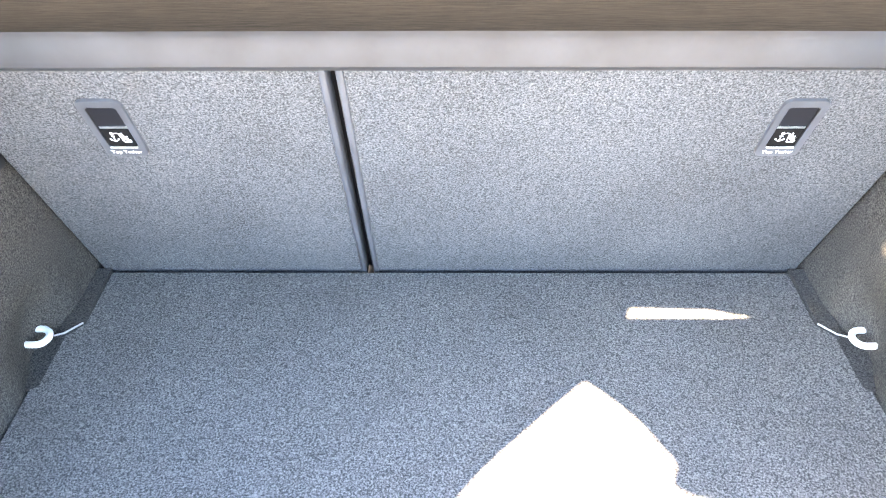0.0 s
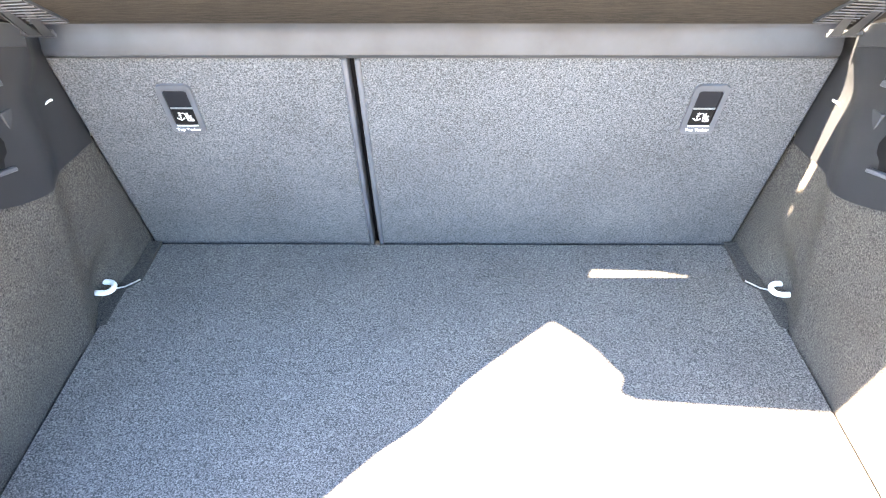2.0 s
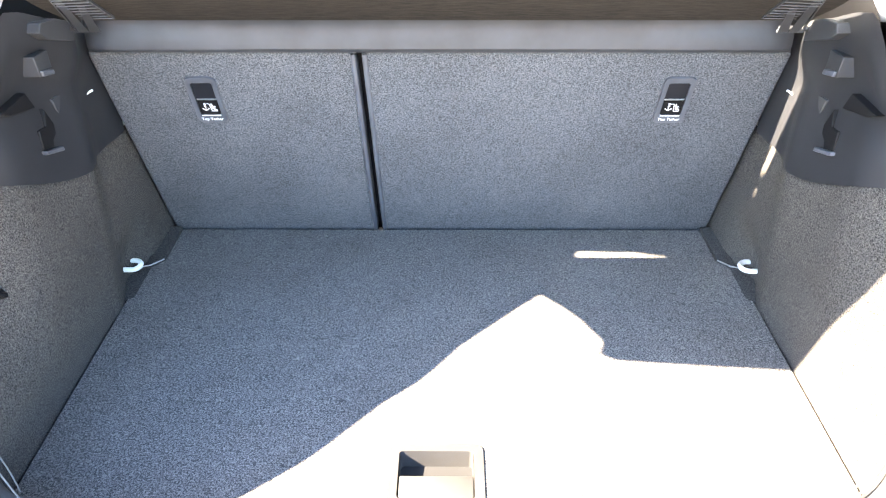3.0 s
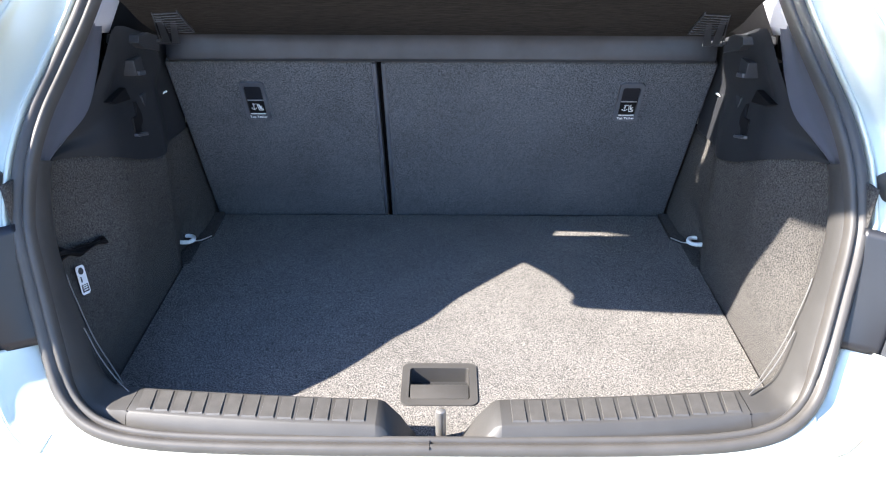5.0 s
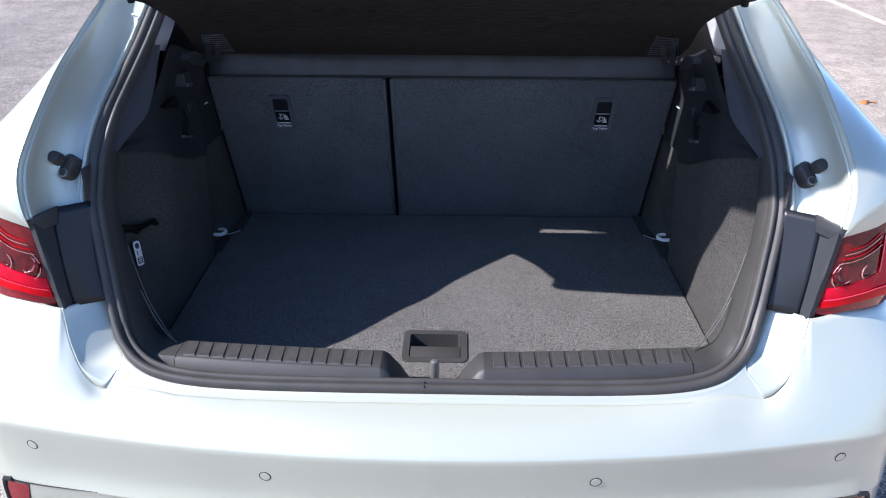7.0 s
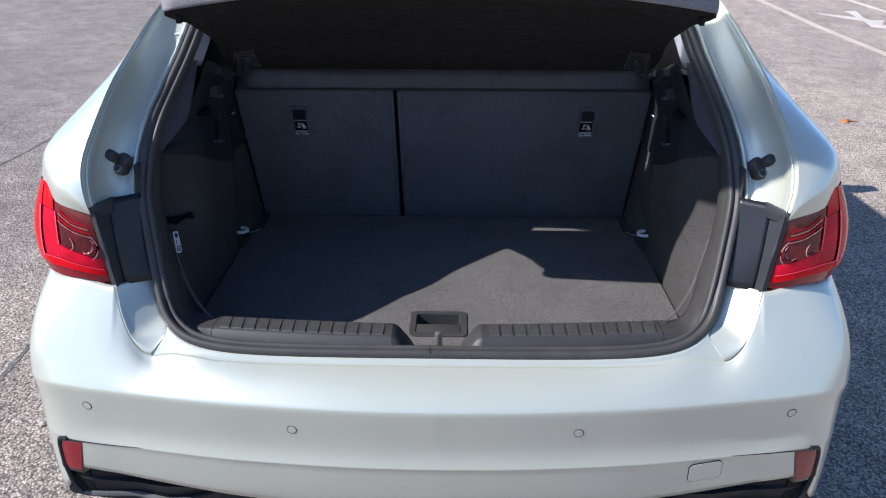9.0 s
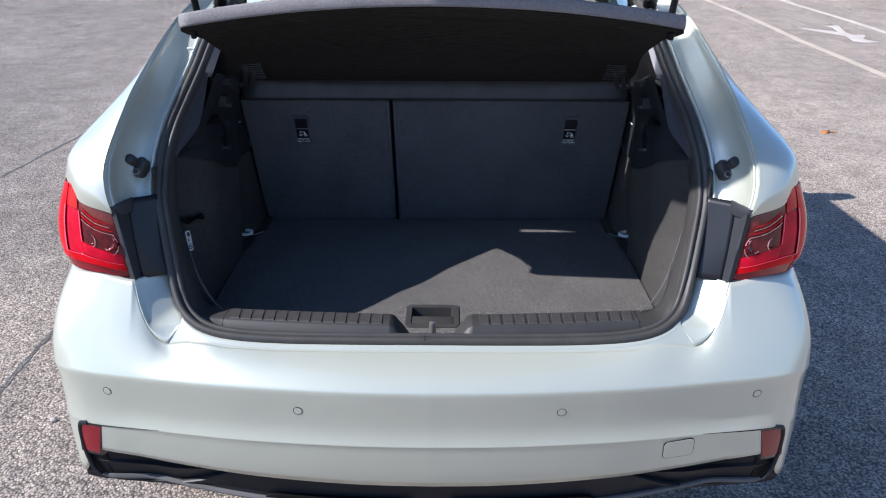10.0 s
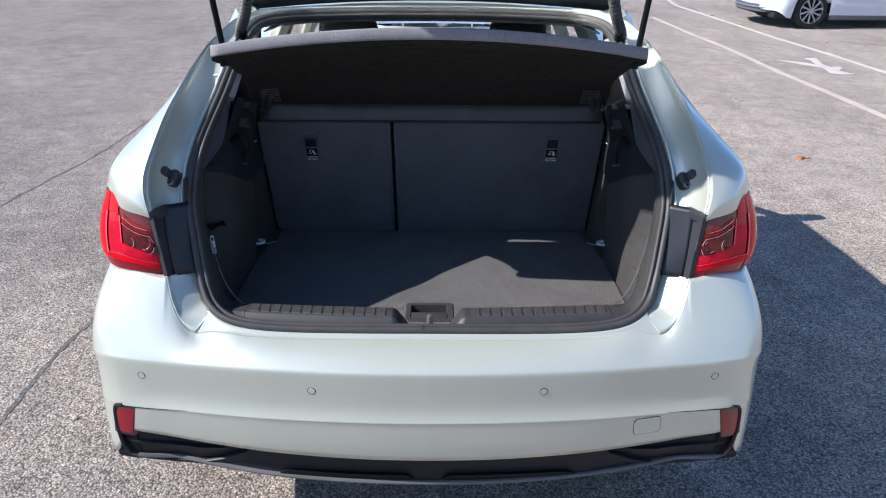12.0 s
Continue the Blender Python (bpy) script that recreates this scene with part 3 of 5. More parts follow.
# outer edge of the tailgate channel, from the lamp up and forward
EDGE = [(0.675, 0.146, 0.936), (0.681, 0.147, 0.958), (0.688, 0.156, 0.985), (0.692, 0.170, 1.015), (0.691, 0.190, 1.045), (0.684, 0.245, 1.100), (0.673, 0.318, 1.166), (0.659, 0.392, 1.221), (0.646, 0.458, 1.267), (0.630, 0.545, 1.318), (0.612, 0.640, 1.360), (0.588, 0.745, 1.398), (0.53, 0.85, 1.425), (0.40, 0.93, 1.438), (0.2, 0.96, 1.445), (0, 0.97, 1.448)]
SEAL = spline(SEALLINE, 220)
EDGE_P = spline(EDGE, 120)


def seal_frames():
    """Along the seal: point, direction out of the opening's rim, direction towards the outside of the car."""
    out = []
    for i, p in enumerate(SEAL):
        d = Vector(SEAL[min(i + 2, len(SEAL) - 1)] - SEAL[max(i - 2, 0)]).normalized()
        rear = Vector((0, -0.78, 0.62))
        if p[2] < 0.74:
            rear = Vector((0, -0.35, 0.94))
        elif p[2] < 0.9:
            rear = Vector((0, -0.35, 0.94)).lerp(Vector((0.0, -0.95, 0.3)), smooth(0.70, 0.80, p[2]))
        if p[2] > 0.88:
            rear = Vector((0, -0.95, 0.3)).lerp(Vector((0, -0.75, 0.66)), smooth(0.88, 1.1, p[2]))
        if i < 3 or i > len(SEAL) - 4:
            d.y = d.z = 0
        d.normalize()
        rear = (rear - d * rear.dot(d)).normalized()
        outw = rear.cross(d).normalized()
        out.append((Vector(p), outw, rear))
    return out


FRAMES = seal_frames()


def along_seal(shape, i0=0, i1=None):
    """Sweep of (out, rear) points along the right half of the seal."""
    return [[tuple(p + o * a + r * b) for a, b in shape] for p, o, r in FRAMES[i0:i1]]


if FRAMES[5][1].z > 0:
    FRAMES = [(p, -o, r) for p, o, r in FRAMES]

SEAL_SHAPE = [(0.006, -0.012), (0.006, -0.001), (0.003, 0.006), (-0.003, 0.0085), (-0.008, 0.0065), (-0.0105, 0.002), (-0.012, 0.001), (-0.014, 0.0035), (-0.018, 0.0058), (-0.0215, 0.0045), (-0.0235, 0.0), (-0.025, -0.004), (-0.025, -0.012)]
rows = along_seal(SEAL_SHAPE)
rows = [[(-x, y, z) for x, y, z in r] for r in reversed(rows[1:])] + rows
seal = part("opening_seal", grid(rows), RUBBER, car, "black ribbed rubber tailgate seal", angle=70)
p0 = FRAMES[0][0]
part("seal_joint", block(-0.0132, -0.0122, p0.y - 0.004, p0.y + 0.026, p0.z - 0.004, p0.z + 0.0090, 0.0), BLACK, seal)


def channel():
    """Painted gutter between the outer edge and the seal, right half, from the lamp trim up over the roof edge."""
    lo = next(i for i, p in enumerate(SEAL) if p[2] > 0.938)
    n = 90
    si = np.linspace(lo, len(SEAL) - 1, n)
    ei = np.linspace(1, len(EDGE_P) - 1, n)
    rows = []
    for a, e in zip(si, ei):
        p, o, r = FRAMES[int(round(a))]
        q = Vector(EDGE_P[int(round(e))])
        base = p + o * 0.004 - r * 0.008
        lip = p + o * 0.012 + r * 0.008
        foot = lip + o * 0.007 - r * 0.008
        far = q - r * 0.004
        sag = 0.15 * (far - foot).length
        row = [base, lip - o * 0.004 - r * 0.003, lip, lip + o * 0.004 - r * 0.004, foot]
        for u, d in ((0.12, 0.40), (0.30, 0.85), (0.50, 1.0), (0.68, 0.85), (0.78, 0.55), (0.83, 0.05), (0.87, -0.20), (0.91, -0.10), (0.935, 0.10), (0.96, 0.02)):
            row.append(foot.lerp(far, u) - r * sag * d)
        rows.append([tuple(v) for v in row + [far, q]])
    return grid([list(spline(r, 84)) for r in rows])


def shoulder():
    """Painted skin from the lamp's top and the flank's shoulder up to the channel's edge."""
    low = [(0.677, 0.152, 0.931), (0.702, 0.157, 0.937), (0.735, 0.168, 0.943), (0.757, 0.178, 0.950), (0.775, 0.194, 0.965), (0.790, 0.210, 0.982), (0.806, 0.232, 0.991), (0.822, 0.264, 0.994), (0.838, 0.34, 0.992), (0.850, 0.48, 0.984), (0.860, 0.70, 0.980), (0.864, 0.90, 0.976), (0.865, 1.06, 0.972)]
    top = EDGE[:13]
    a, b = spline(low, 60), spline(top, 60)
    rows = []
    for k, (p, q) in enumerate(zip(a, b)):
        u = k / 59
        p, q = Vector(p), Vector(q)
        bulge = 0.012 + 0.020 * math.sin(math.pi * min(1, u * 1.6)) * (1 - 0.5 * u)
        c1 = p.lerp(q, 0.30) + Vector((0.55, -0.15, 0.8)) * bulge
        c2 = p.lerp(q, 0.65) + Vector((0.45, -0.25, 0.75)) * bulge * 0.8
        rows.append(spline([p, c1, c2, q], 12))
    return grid(rows)


for s in (1, -1):
    quarter = part("quarter_panel", side_of(shoulder(), s), PAINT, car, "pale painted rear quarter panel")
    part("tailgate_gutter", side_of(channel(), s), PAINT, quarter, "painted gutter round the tailgate opening", angle=60)

# ---- tail lamps ----


def lamp_point(u, z, out):
    """Point of the lamp's surface; u along it; its inner edge leans outward with height."""
    i = (u + 0.062 * (z - 0.773) / 0.16 * (1 - u) ** 2 + 0.022) / 1.09 * (len(LAMP) - 1)
    i = min(max(i, 0.0), len(LAMP) - 1.001)
    a, b = LAMP[max(0, int(i) - 1)], LAMP[min(len(LAMP) - 1, int(i) + 2)]
    p = np.array([np.interp(i, range(len(LAMP)), LAMP[:, k]) for k in (0, 1)])
    d = (b - a) / np.linalg.norm(b - a)
    belly = (0.008 + 0.014 * smooth(0.25, 0.55, u)) * math.sin(math.pi * (z - 0.77) / 0.22) - 0.11 * max(0.0, z - 0.83)
    return (*(p + np.array([d[1], -d[0]]) * (out + belly)), z)


def lamp_patch(u0, u1, low, high, out, thick=0.012, n=16, m=8):
    """Plate on the lamp's surface between u0 and u1; low and high give heights."""
    front = [[lamp_point(u, z, out) for z in np.linspace(low(u), high(u), m)] for u in np.linspace(u0, u1, n)]
    back = [[(x + 0.004, y + thick, z) for x, y, z in c] for c in front]
    k = n * m
    v, f = merge(grid(front), grid(back))
    rim = list(range(m)) + [i * m + m - 1 for i in range(1, n)] + [(n - 1) * m + j for j in range(m - 2, -1, -1)] + [i * m for i in range(n - 2, 0, -1)]
    for a, b in zip(rim, rim[1:] + rim[:1]):
        f.append((a, b, b + k, a + k))
    return v, f


def lamp_bowl(u, z, r):
    """Ribbed round bulb housing that stands a little out of the lamp's core."""
    c = Vector(lamp_point(u, z, -0.0012))
    n = Vector((0.30, -0.90, 0.32)).normalized()
    m = facing(c, n)
    prof = [(1.0, -0.012), (1.0, 0.0), (0.93, 0.0014), (0.86, 0.0002), (0.78, 0.0018), (0.70, -0.0004), (0.55, -0.0014), (0.30, -0.0020), (0.05, -0.0022)]
    return moved(ring_caps([[(r * k * math.cos(a), 0.72 * r * k * math.sin(a), h) for a in np.linspace(0, 2 * math.pi, 28, endpoint=False)] for k, h in prof]), m)


def lamp_low(u):
    return 0.780 + 0.014 * smooth(0.0, 0.2, u) + 0.012 * u * u


def lamp_top(u):
    return float(np.interp(u, [0, 0.055, 0.12, 0.165, 0.22, 0.264, 0.313, 0.37, 0.5, 0.7, 1.0], [0.931, 0.937, 0.943, 0.949, 0.965, 0.981, 0.991, 0.995, 0.994, 0.985, 0.945]))


def between(k):
    """Height at the share k between the lamp's lower and upper edge."""
    return lambda u: lamp_low(u) + k * (lamp_top(u) - lamp_low(u))


for s in (1, -1):
    lamp = part("tail_lamp", side_of(lamp_patch(0.012, 1.0, lamp_low, lamp_top, 0.0, 0.014, 48, 14), s), LENSDARK, car, "red tail lamp cluster with a smoked inner part")
    part("lamp_base_band", side_of(lamp_patch(0.045, 0.275, between(0.215), between(0.36), 0.0016, 0.006, 18, 6), s), LENSWINE, lamp, "rose red lower light band")
    part("lamp_outer_band", side_of(lamp_patch(0.277, 0.392, between(0.215), between(0.70), 0.0016, 0.008, 14, 9), s), LENSWINE, lamp, "rose red outer light band")
    part("lamp_ridge", side_of(lamp_patch(0.045, 0.385, between(0.115), between(0.205), 0.0045, 0.008, 24, 5), s), LENSRED, lamp, "bright red ridge along the base")
    part("lamp_edge_band", side_of(lamp_patch(0.400, 0.97, between(0.12), between(0.94), 0.0030, 0.008, 18, 9), s), LENSRED, lamp, "bright red outer edge band")
    part("lamp_tip", side_of(lamp_patch(0.290, 0.392, between(0.715), between(0.975), 0.0022, 0.006, 12, 6), s), LENSRED, lamp, "bright red upper tip")
    part("lamp_lower_shade", side_of(lamp_patch(0.03, 0.90, between(0.06), between(0.110), 0.0010, 0.006, 30, 4), s), LENSDARK, lamp, "dark red lower rim")
    part("lamp_inner_rim", side_of(lamp_patch(0.012, 0.036, between(0.01), between(0.985), 0.0030, 0.006, 4, 14), s), LENSCORE, lamp, "dark inner lamp rim")
    part("lamp_smoked_window", side_of(lamp_patch(0.040, 0.280, between(0.68), between(0.975), 0.0014, 0.006, 18, 6), s), LENSSMOKE, lamp, "smoked brown lamp window")
    core = part("lamp_core", side_of(lamp_patch(0.040, 0.270, between(0.37), between(0.675), 0.0008, 0.006, 14, 6), s), LENSCORE, lamp, "dark lamp core")
    part("lamp_bulb", side_of(lamp_bowl(0.105, 0.862, 0.023), s), LENSGLASS, core, "dark chrome ribbed lamp bowl")
    part("lamp_bulb", side_of(lamp_bowl(0.205, 0.868, 0.013), s), LENSGLASS, core, "dark chrome ribbed lamp bowl")
    part("light_line", side_of(lamp_patch(0.393, 0.399, between(0.20), between(0.72), 0.0046, 0.004, 3, 12), s), LENSLINE, lamp)
    part("light_line", side_of(lamp_patch(0.050, 0.392, between(0.206), between(0.214), 0.0050, 0.004, 20, 2), s), LENSLINE, lamp)
    part("light_line", side_of(lamp_patch(0.2715, 0.2755, between(0.37), between(0.72), 0.0030, 0.004, 3, 10), s), LENSLINE, lamp)
    for k in range(4):
        part("light_guide", side_of(lamp_patch(0.055 + 0.008 * k, 0.255 - 0.006 * k, between(0.640 + 0.048 * k), between(0.648 + 0.048 * k), 0.0032, 0.003, 14, 2), s), LENSRED if k % 2 else LENSGLINT, core)
    # highlights on the bowls, put in as thin pale arcs
    for u, z, r, t0, t1 in ((0.105, 0.864, 0.105, 2.2, 4.4), (0.105, 0.864, 0.080, 2.4, 4.1), (0.105, 0.864, 0.055, 3.6, 5.6), (0.205, 0.868, 0.050, 1.9, 4.6)):
        arc = [lamp_point(u + r * 0.55 * math.cos(t), z + r * 0.26 * math.sin(t), 0.0028) for t in np.linspace(t0, t1, 12)]
        part("bulb_glint", side_of(tube(arc, [0.0003 + 0.0010 * math.sin(math.pi * k / 11) for k in range(12)], 6), s), LENSGLINT, core, "modelled glint arc on the bulb bowl")


def ledge_column(i):
    tip = skin_top(i)
    k = tip.x * 0.548 / 0.575
    end = Vector((k, float(np.interp(k, SEAL[:100, 0], SEAL[:100, 1])) - 0.004, float(np.interp(k, SEAL[:100, 0], SEAL[:100, 2])) - 0.006))
    m1 = end + Vector((0, -0.005, -0.003))
    m2 = end + Vector((0, -0.008, -0.008))
    return [tip, tip.lerp(m2, 0.25), tip.lerp(m2, 0.6), tip.lerp(m2, 0.9), m2, m2.lerp(m1, 0.5), m1, m1.lerp(end, 0.5), end]


LEDGE = [i for i in range(0, len(PLAN_XY), 2) if PLAN_XY[i][0] <= 0.577]
LEDGE_END = ledge_column(LEDGE[-1])


def shelf_lip():
    """Painted ledge between the bumper and the seal."""
    rows = [[tuple(p) for p in ledge_column(i)] for i in LEDGE]
    left = [[(-x, y, z) for x, y, z in r] for r in reversed(rows[1:])]
    return grid(left + rows)


# dark corner trims between lamp and opening, and the painted scoop below
def corner_trim(s):
    lean = [(0.650, 0.150, 0.775), (0.660, 0.149, 0.855), (0.673, 0.155, 0.936)]
    fold = [(0.641, 0.168, 0.777), (0.650, 0.176, 0.850), (0.664, 0.200, 0.950)]
    rim = [(0.590, 0.190, 0.778), (0.603, 0.212, 0.850), (0.612, 0.236, 0.952)]
    rows = [spline([a, b], 10) for a, b in zip(spline(fold, 14), spline(rim, 14))]
    t = part("lamp_side_trim", side_of(grid(rows), s), DARKTRIM, car, "dark plastic trim beside the tail lamp", solid=0.003)
    rows = [spline([Vector(a) + Vector((0.010, 0.004, 0)), Vector(a), Vector(a).lerp(Vector(b), 0.12) + Vector((-0.001, -0.002, 0)), Vector(b)], 10) for a, b in zip(spline(lean, 14), spline(fold, 14))]
    part("lamp_flange", side_of(grid(rows), s), PLASTIC, t, "dark plastic lamp flange")
    cap = [[(0.681, 0.156, 0.925), (0.670, 0.163, 0.922), (0.660, 0.180, 0.922), (0.652, 0.196, 0.924)],
           [(0.683, 0.152, 0.937), (0.671, 0.158, 0.937), (0.659, 0.178, 0.938), (0.651, 0.197, 0.940)],
           [(0.684, 0.152, 0.946), (0.672, 0.159, 0.949), (0.659, 0.181, 0.952), (0.651, 0.201, 0.954)]]
    part("trim_cap", side_of(grid([spline(r, 12) for r in zip(*[spline(c, 18) for c in cap])]), s), PLASTIC, t, solid=0.003)
    seal_side = spline([(0.543, 0.126, 0.686), (0.551, 0.138, 0.698), (0.563, 0.157, 0.724), (0.577, 0.179, 0.755), (0.588, 0.197, 0.784)], 40)
    rows = []
    for k, (a, b) in enumerate(zip(SCOOP_EDGE, seal_side)):
        a, b = Vector(a), Vector(b)
        b = b + Vector((0.0, 0.018, -0.004)) * smooth(3, 16, k)
        fold_at = a.lerp(b, 0.10) + Vector((0.001, 0.0025, -0.001)) * smooth(6, 18, k)
        row = [a.lerp(fold_at, t) for t in (0, 0.15, 0.5, 0.92, 1.0)] + [fold_at.lerp(b, t) for t in (0.06, 0.4, 0.7, 1.0)]
        w = smooth(0, 15, k)
        base = [Vector(p) + (a - LEDGE_END[0]) * (1 - j / 8) + (b - LEDGE_END[-1]) * (j / 8) for j, p in enumerate(LEDGE_END)]
        rows.append([p.lerp(q, w) for p, q in zip(base, row)] if k else [Vector(p) for p in LEDGE_END])
    part("corner_scoop", side_of(grid(rows), s), PAINT, bumper, "painted hollow beside the loading edge", solid=0.002, angle=75)


for s in (1, -1):
    corner_trim(s)


part("bumper_ledge", shelf_lip(), PAINT, bumper)


# ---- flanks, roof, glass, front: seen from the side and in shadows ----
WHEEL_Y = (0.76, 3.30)
WHEEL_R = 0.315


def tip_up(vf):
    """The car stands on the slope: its forward part rises with it."""
    return [(x, y, z + 0.10 * max(0.0, y - 1.0)) for x, y, z in vf[0]], vf[1]


def arch_low(y):
    g = ground_z(0.8, y) + 0.17
    for w in WHEEL_Y:
        d = abs(y - w)
        if d < 0.37:
            g = max(g, ground_z(0.8, w) + WHEEL_R + math.sqrt(0.37 ** 2 - d * d))
    return min(g, 0.92 + 0.085 * max(0.0, y - 1.0))


def flank():
    rows = []
    for y in np.concatenate([np.linspace(0.43, 1.2, 45), np.linspace(1.24, 2.8, 20), np.linspace(2.85, 3.95, 45)]):
        x = 0.868 - 0.30 * smooth(3.1, 4.3, y) ** 1.3
        lo = arch_low(y)
        top = 0.98 + 0.085 * max(0.0, y - 1.0) - 0.14 * smooth(2.6, 3.95, y)
        rows.append([(x - 0.03 * smooth(0.55, 0.0, z) - 0.02 * max(0, (z - 0.75) / 0.22) ** 2 + 0.006 * math.sin(z * 9), y, z) for z in np.linspace(lo, max(top, lo + 0.02), 10)])
    return grid(rows)


def roof():
    rows = []
    for y in np.linspace(0.955, 2.55, 20):
        half = 0.56 + 0.03 * smooth(0.95, 1.5, y)
        z = 1.445 + 0.05 * math.sin((y - 0.9) * 1.6)
        rows.append([(x, y + 0.0 * x, z - 0.05 * (x / half) ** 4 - 0.012 * (x / half) ** 2) for x in np.linspace(-half, half, 21)])
    return grid(rows)


roof_ob = part("roof", tip_up(roof()), PAINT, car, "pale painted roof", solid=0.02)
part("headliner", tip_up(([(x, y, z - 0.030) for x, y, z in roof()[0]], roof()[1])), HEADLINER, roof_ob, "pale grey headliner", solid=0.004)
for s in (1, -1):
    part("side_panel", side_of(flank(), s), PAINT, car, "pale painted side of the car", solid=0.01)
    bars = [([(0.865, 1.04, 0.972), (0.60, 0.95, 1.405)], 0.05), ([(0.86, 1.95, 0.975), (0.60, 1.75, 1.42)], 0.045), ([(0.84, 3.05, 0.96), (0.60, 2.50, 1.42)], 0.04), ([(0.60, 0.92, 1.40), (0.60, 1.75, 1.43), (0.60, 2.52, 1.42)], 0.04)]
    for p, r in bars:
        part("side_pillar", side_of(tip_up(tube(spline(p, 12), r, 8)), s), PAINT, car)
    for (ya, yb), (ta, tb) in (((1.08, 1.91), (0.97, 1.72)), ((1.99, 3.02), (1.78, 2.48))):
        pane = part("side_window", side_of(tip_up(grid([[(0.855, ya, 0.972), (0.855, yb, 0.972)], [(0.775, (ya + ta) / 2, 1.22), (0.775, (yb + tb) / 2, 1.22)], [(0.615, ta, 1.405), (0.615, tb, 1.405)]])), s), GLASS, car, "clear side window glass", solid=0.004)
        pane.visible_shadow = False
wind = part("windscreen", tip_up(grid([[(x, 2.55 + 0.60 * v - 0.05 * x * x, 1.43 - 0.47 * v - 0.02 * x * x) for x in np.linspace(-0.60 - 0.15 * v, 0.60 + 0.15 * v, 9)] for v in np.linspace(0, 1, 6)])), GLASS, car, "clear windscreen", solid=0.004)
wind.visible_shadow = False
part("bonnet", tip_up(grid([[(x, y, 0.96 - 0.18 * smooth(3.0, 4.05, y) - 0.06 * (x / 0.8) ** 4 - 0.06 * smooth(3.85, 4.05, y)) for x in np.linspace(-0.80 + 0.25 * smooth(3.3, 4.05, y), 0.80 - 0.25 * smooth(3.3, 4.05, y), 13)] for y in np.linspace(3.08, 4.03, 14)])), PAINT, car, "pale painted bonnet", solid=0.01)
part("front_bumper", grid([[(0.62 * math.sin(a), 3.80 + 0.24 * math.cos(a), z) for a in np.linspace(-1.5, 1.5, 17)] for z in np.linspace(ground_z(0, 3.9) + 0.16, 0.80, 6)]), PAINT, car, "pale painted front bumper", solid=0.02)
part("underbody", block(-0.80, 0.80, 0.42, 3.9, 0.42, 0.50, 0.02), UNDER, car)
part("rear_crossmember", block(-0.55, 0.55, 0.13, 0.45, 0.36, 0.60, 0.02), UNDER, car)


def wheel_parts(w, y, s):
    cz = ground_z(0.75, y) + WHEEL_R
    prof = [(0.10, 0.235), (0.105, 0.29), (0.09, 0.312), (0.05, 0.315), (-0.05, 0.315), (-0.09, 0.312), (-0.105, 0.29), (-0.10, 0.235)]
    rows = [[(s * (0.75 + a), y + r * math.cos(t), cz + r * math.sin(t)) for a, r in prof] for t in np.linspace(0, 2 * math.pi, 49)]
    part("tyre", grid(rows, True), TYRE, w)
    rim = [grid([[(s * (0.75 + a), y + r * math.cos(t), cz + r * math.sin(t)) for a, r in ((-0.09, 0.236), (0.085, 0.236), (0.09, 0.225), (-0.06, 0.215))] for t in np.linspace(0, 2 * math.pi, 41)])]
    for k in range(10):
        t = 2 * math.pi * k / 10
        rim.append(tube([(s * 0.81, y + 0.03 * math.cos(t), cz + 0.03 * math.sin(t)), (s * 0.83, y + 0.226 * math.cos(t + 0.1), cz + 0.226 * math.sin(t + 0.1))], 0.014, 6))
    part("rim", merge(*rim), ALLOY, w, "silver alloy rim")


for y in WHEEL_Y:
    for s in (1, -1):
        c = ground_z(0.75, y) + WHEEL_R
        w = part("wheel", tube([(s * 0.66, y, c), (s * 0.83, y, c)], [0.12, 0.05], 16), UNDER, car)
        wheel_parts(w, y, s)
for s in (1, -1):
    mm = moved(block(-0.11, 0.11, -0.05, 0.05, -0.07, 0.07, 0.035, 4), Matrix.Translation((s * 0.99, 2.64, 1.33)))
    mo = part("door_mirror", mm, PAINT, car, "pale painted door mirror")
    part("mirror_arm", tube([(s * 0.80, 2.66, 1.20), (s * 0.91, 2.65, 1.28)], 0.02, 8), BLACK, mo)

# ---- open tailgate overhead ----
TG = [(0.945, 1.452), (0.80, 1.565), (0.62, 1.695), (0.44, 1.81), (0.30, 1.89), (0.16, 1.93), (0.02, 1.935), (-0.06, 1.92), (-0.135, 1.892)]
TGP = spline([(0, y, z) for y, z in TG], 36)


def gate_half(i):
    """Half width of the tailgate, from the roof hinge to its rounded lower edge."""
    return float(np.interp(TGP[i][1], [-0.135, -0.10, -0.058, 0.0, 0.042, 0.09, 0.30, 0.42, 0.50, 0.70, 0.945], [0.42, 0.53, 0.60, 0.645, 0.67, 0.70, 0.70, 0.692, 0.67, 0.65, 0.60]))


def gate_sheet(v0, v1, a, b, drop, trim=0.0):
    """Strip of the tailgate between two half widths; 1 stands for its side, 2 for the window's edge."""
    rows = []
    for i in range(v0, v1):
        p = TGP[i]
        w = gate_half(i) - trim
        x0, x1 = (a * (w - 0.022 * (abs(a) == 2)) / abs(a) if abs(a) >= 1 else a), (b * (w - 0.022 * (abs(b) == 2)) / abs(b) if abs(b) >= 1 else b)
        rows.append([(x, p[1] + 0.05 * (x / 0.6) ** 2, p[2] - drop + 0.012 - 0.03 * (x / 0.6) ** 2) for x in np.linspace(x0, x1, 15)])
    return grid(rows)


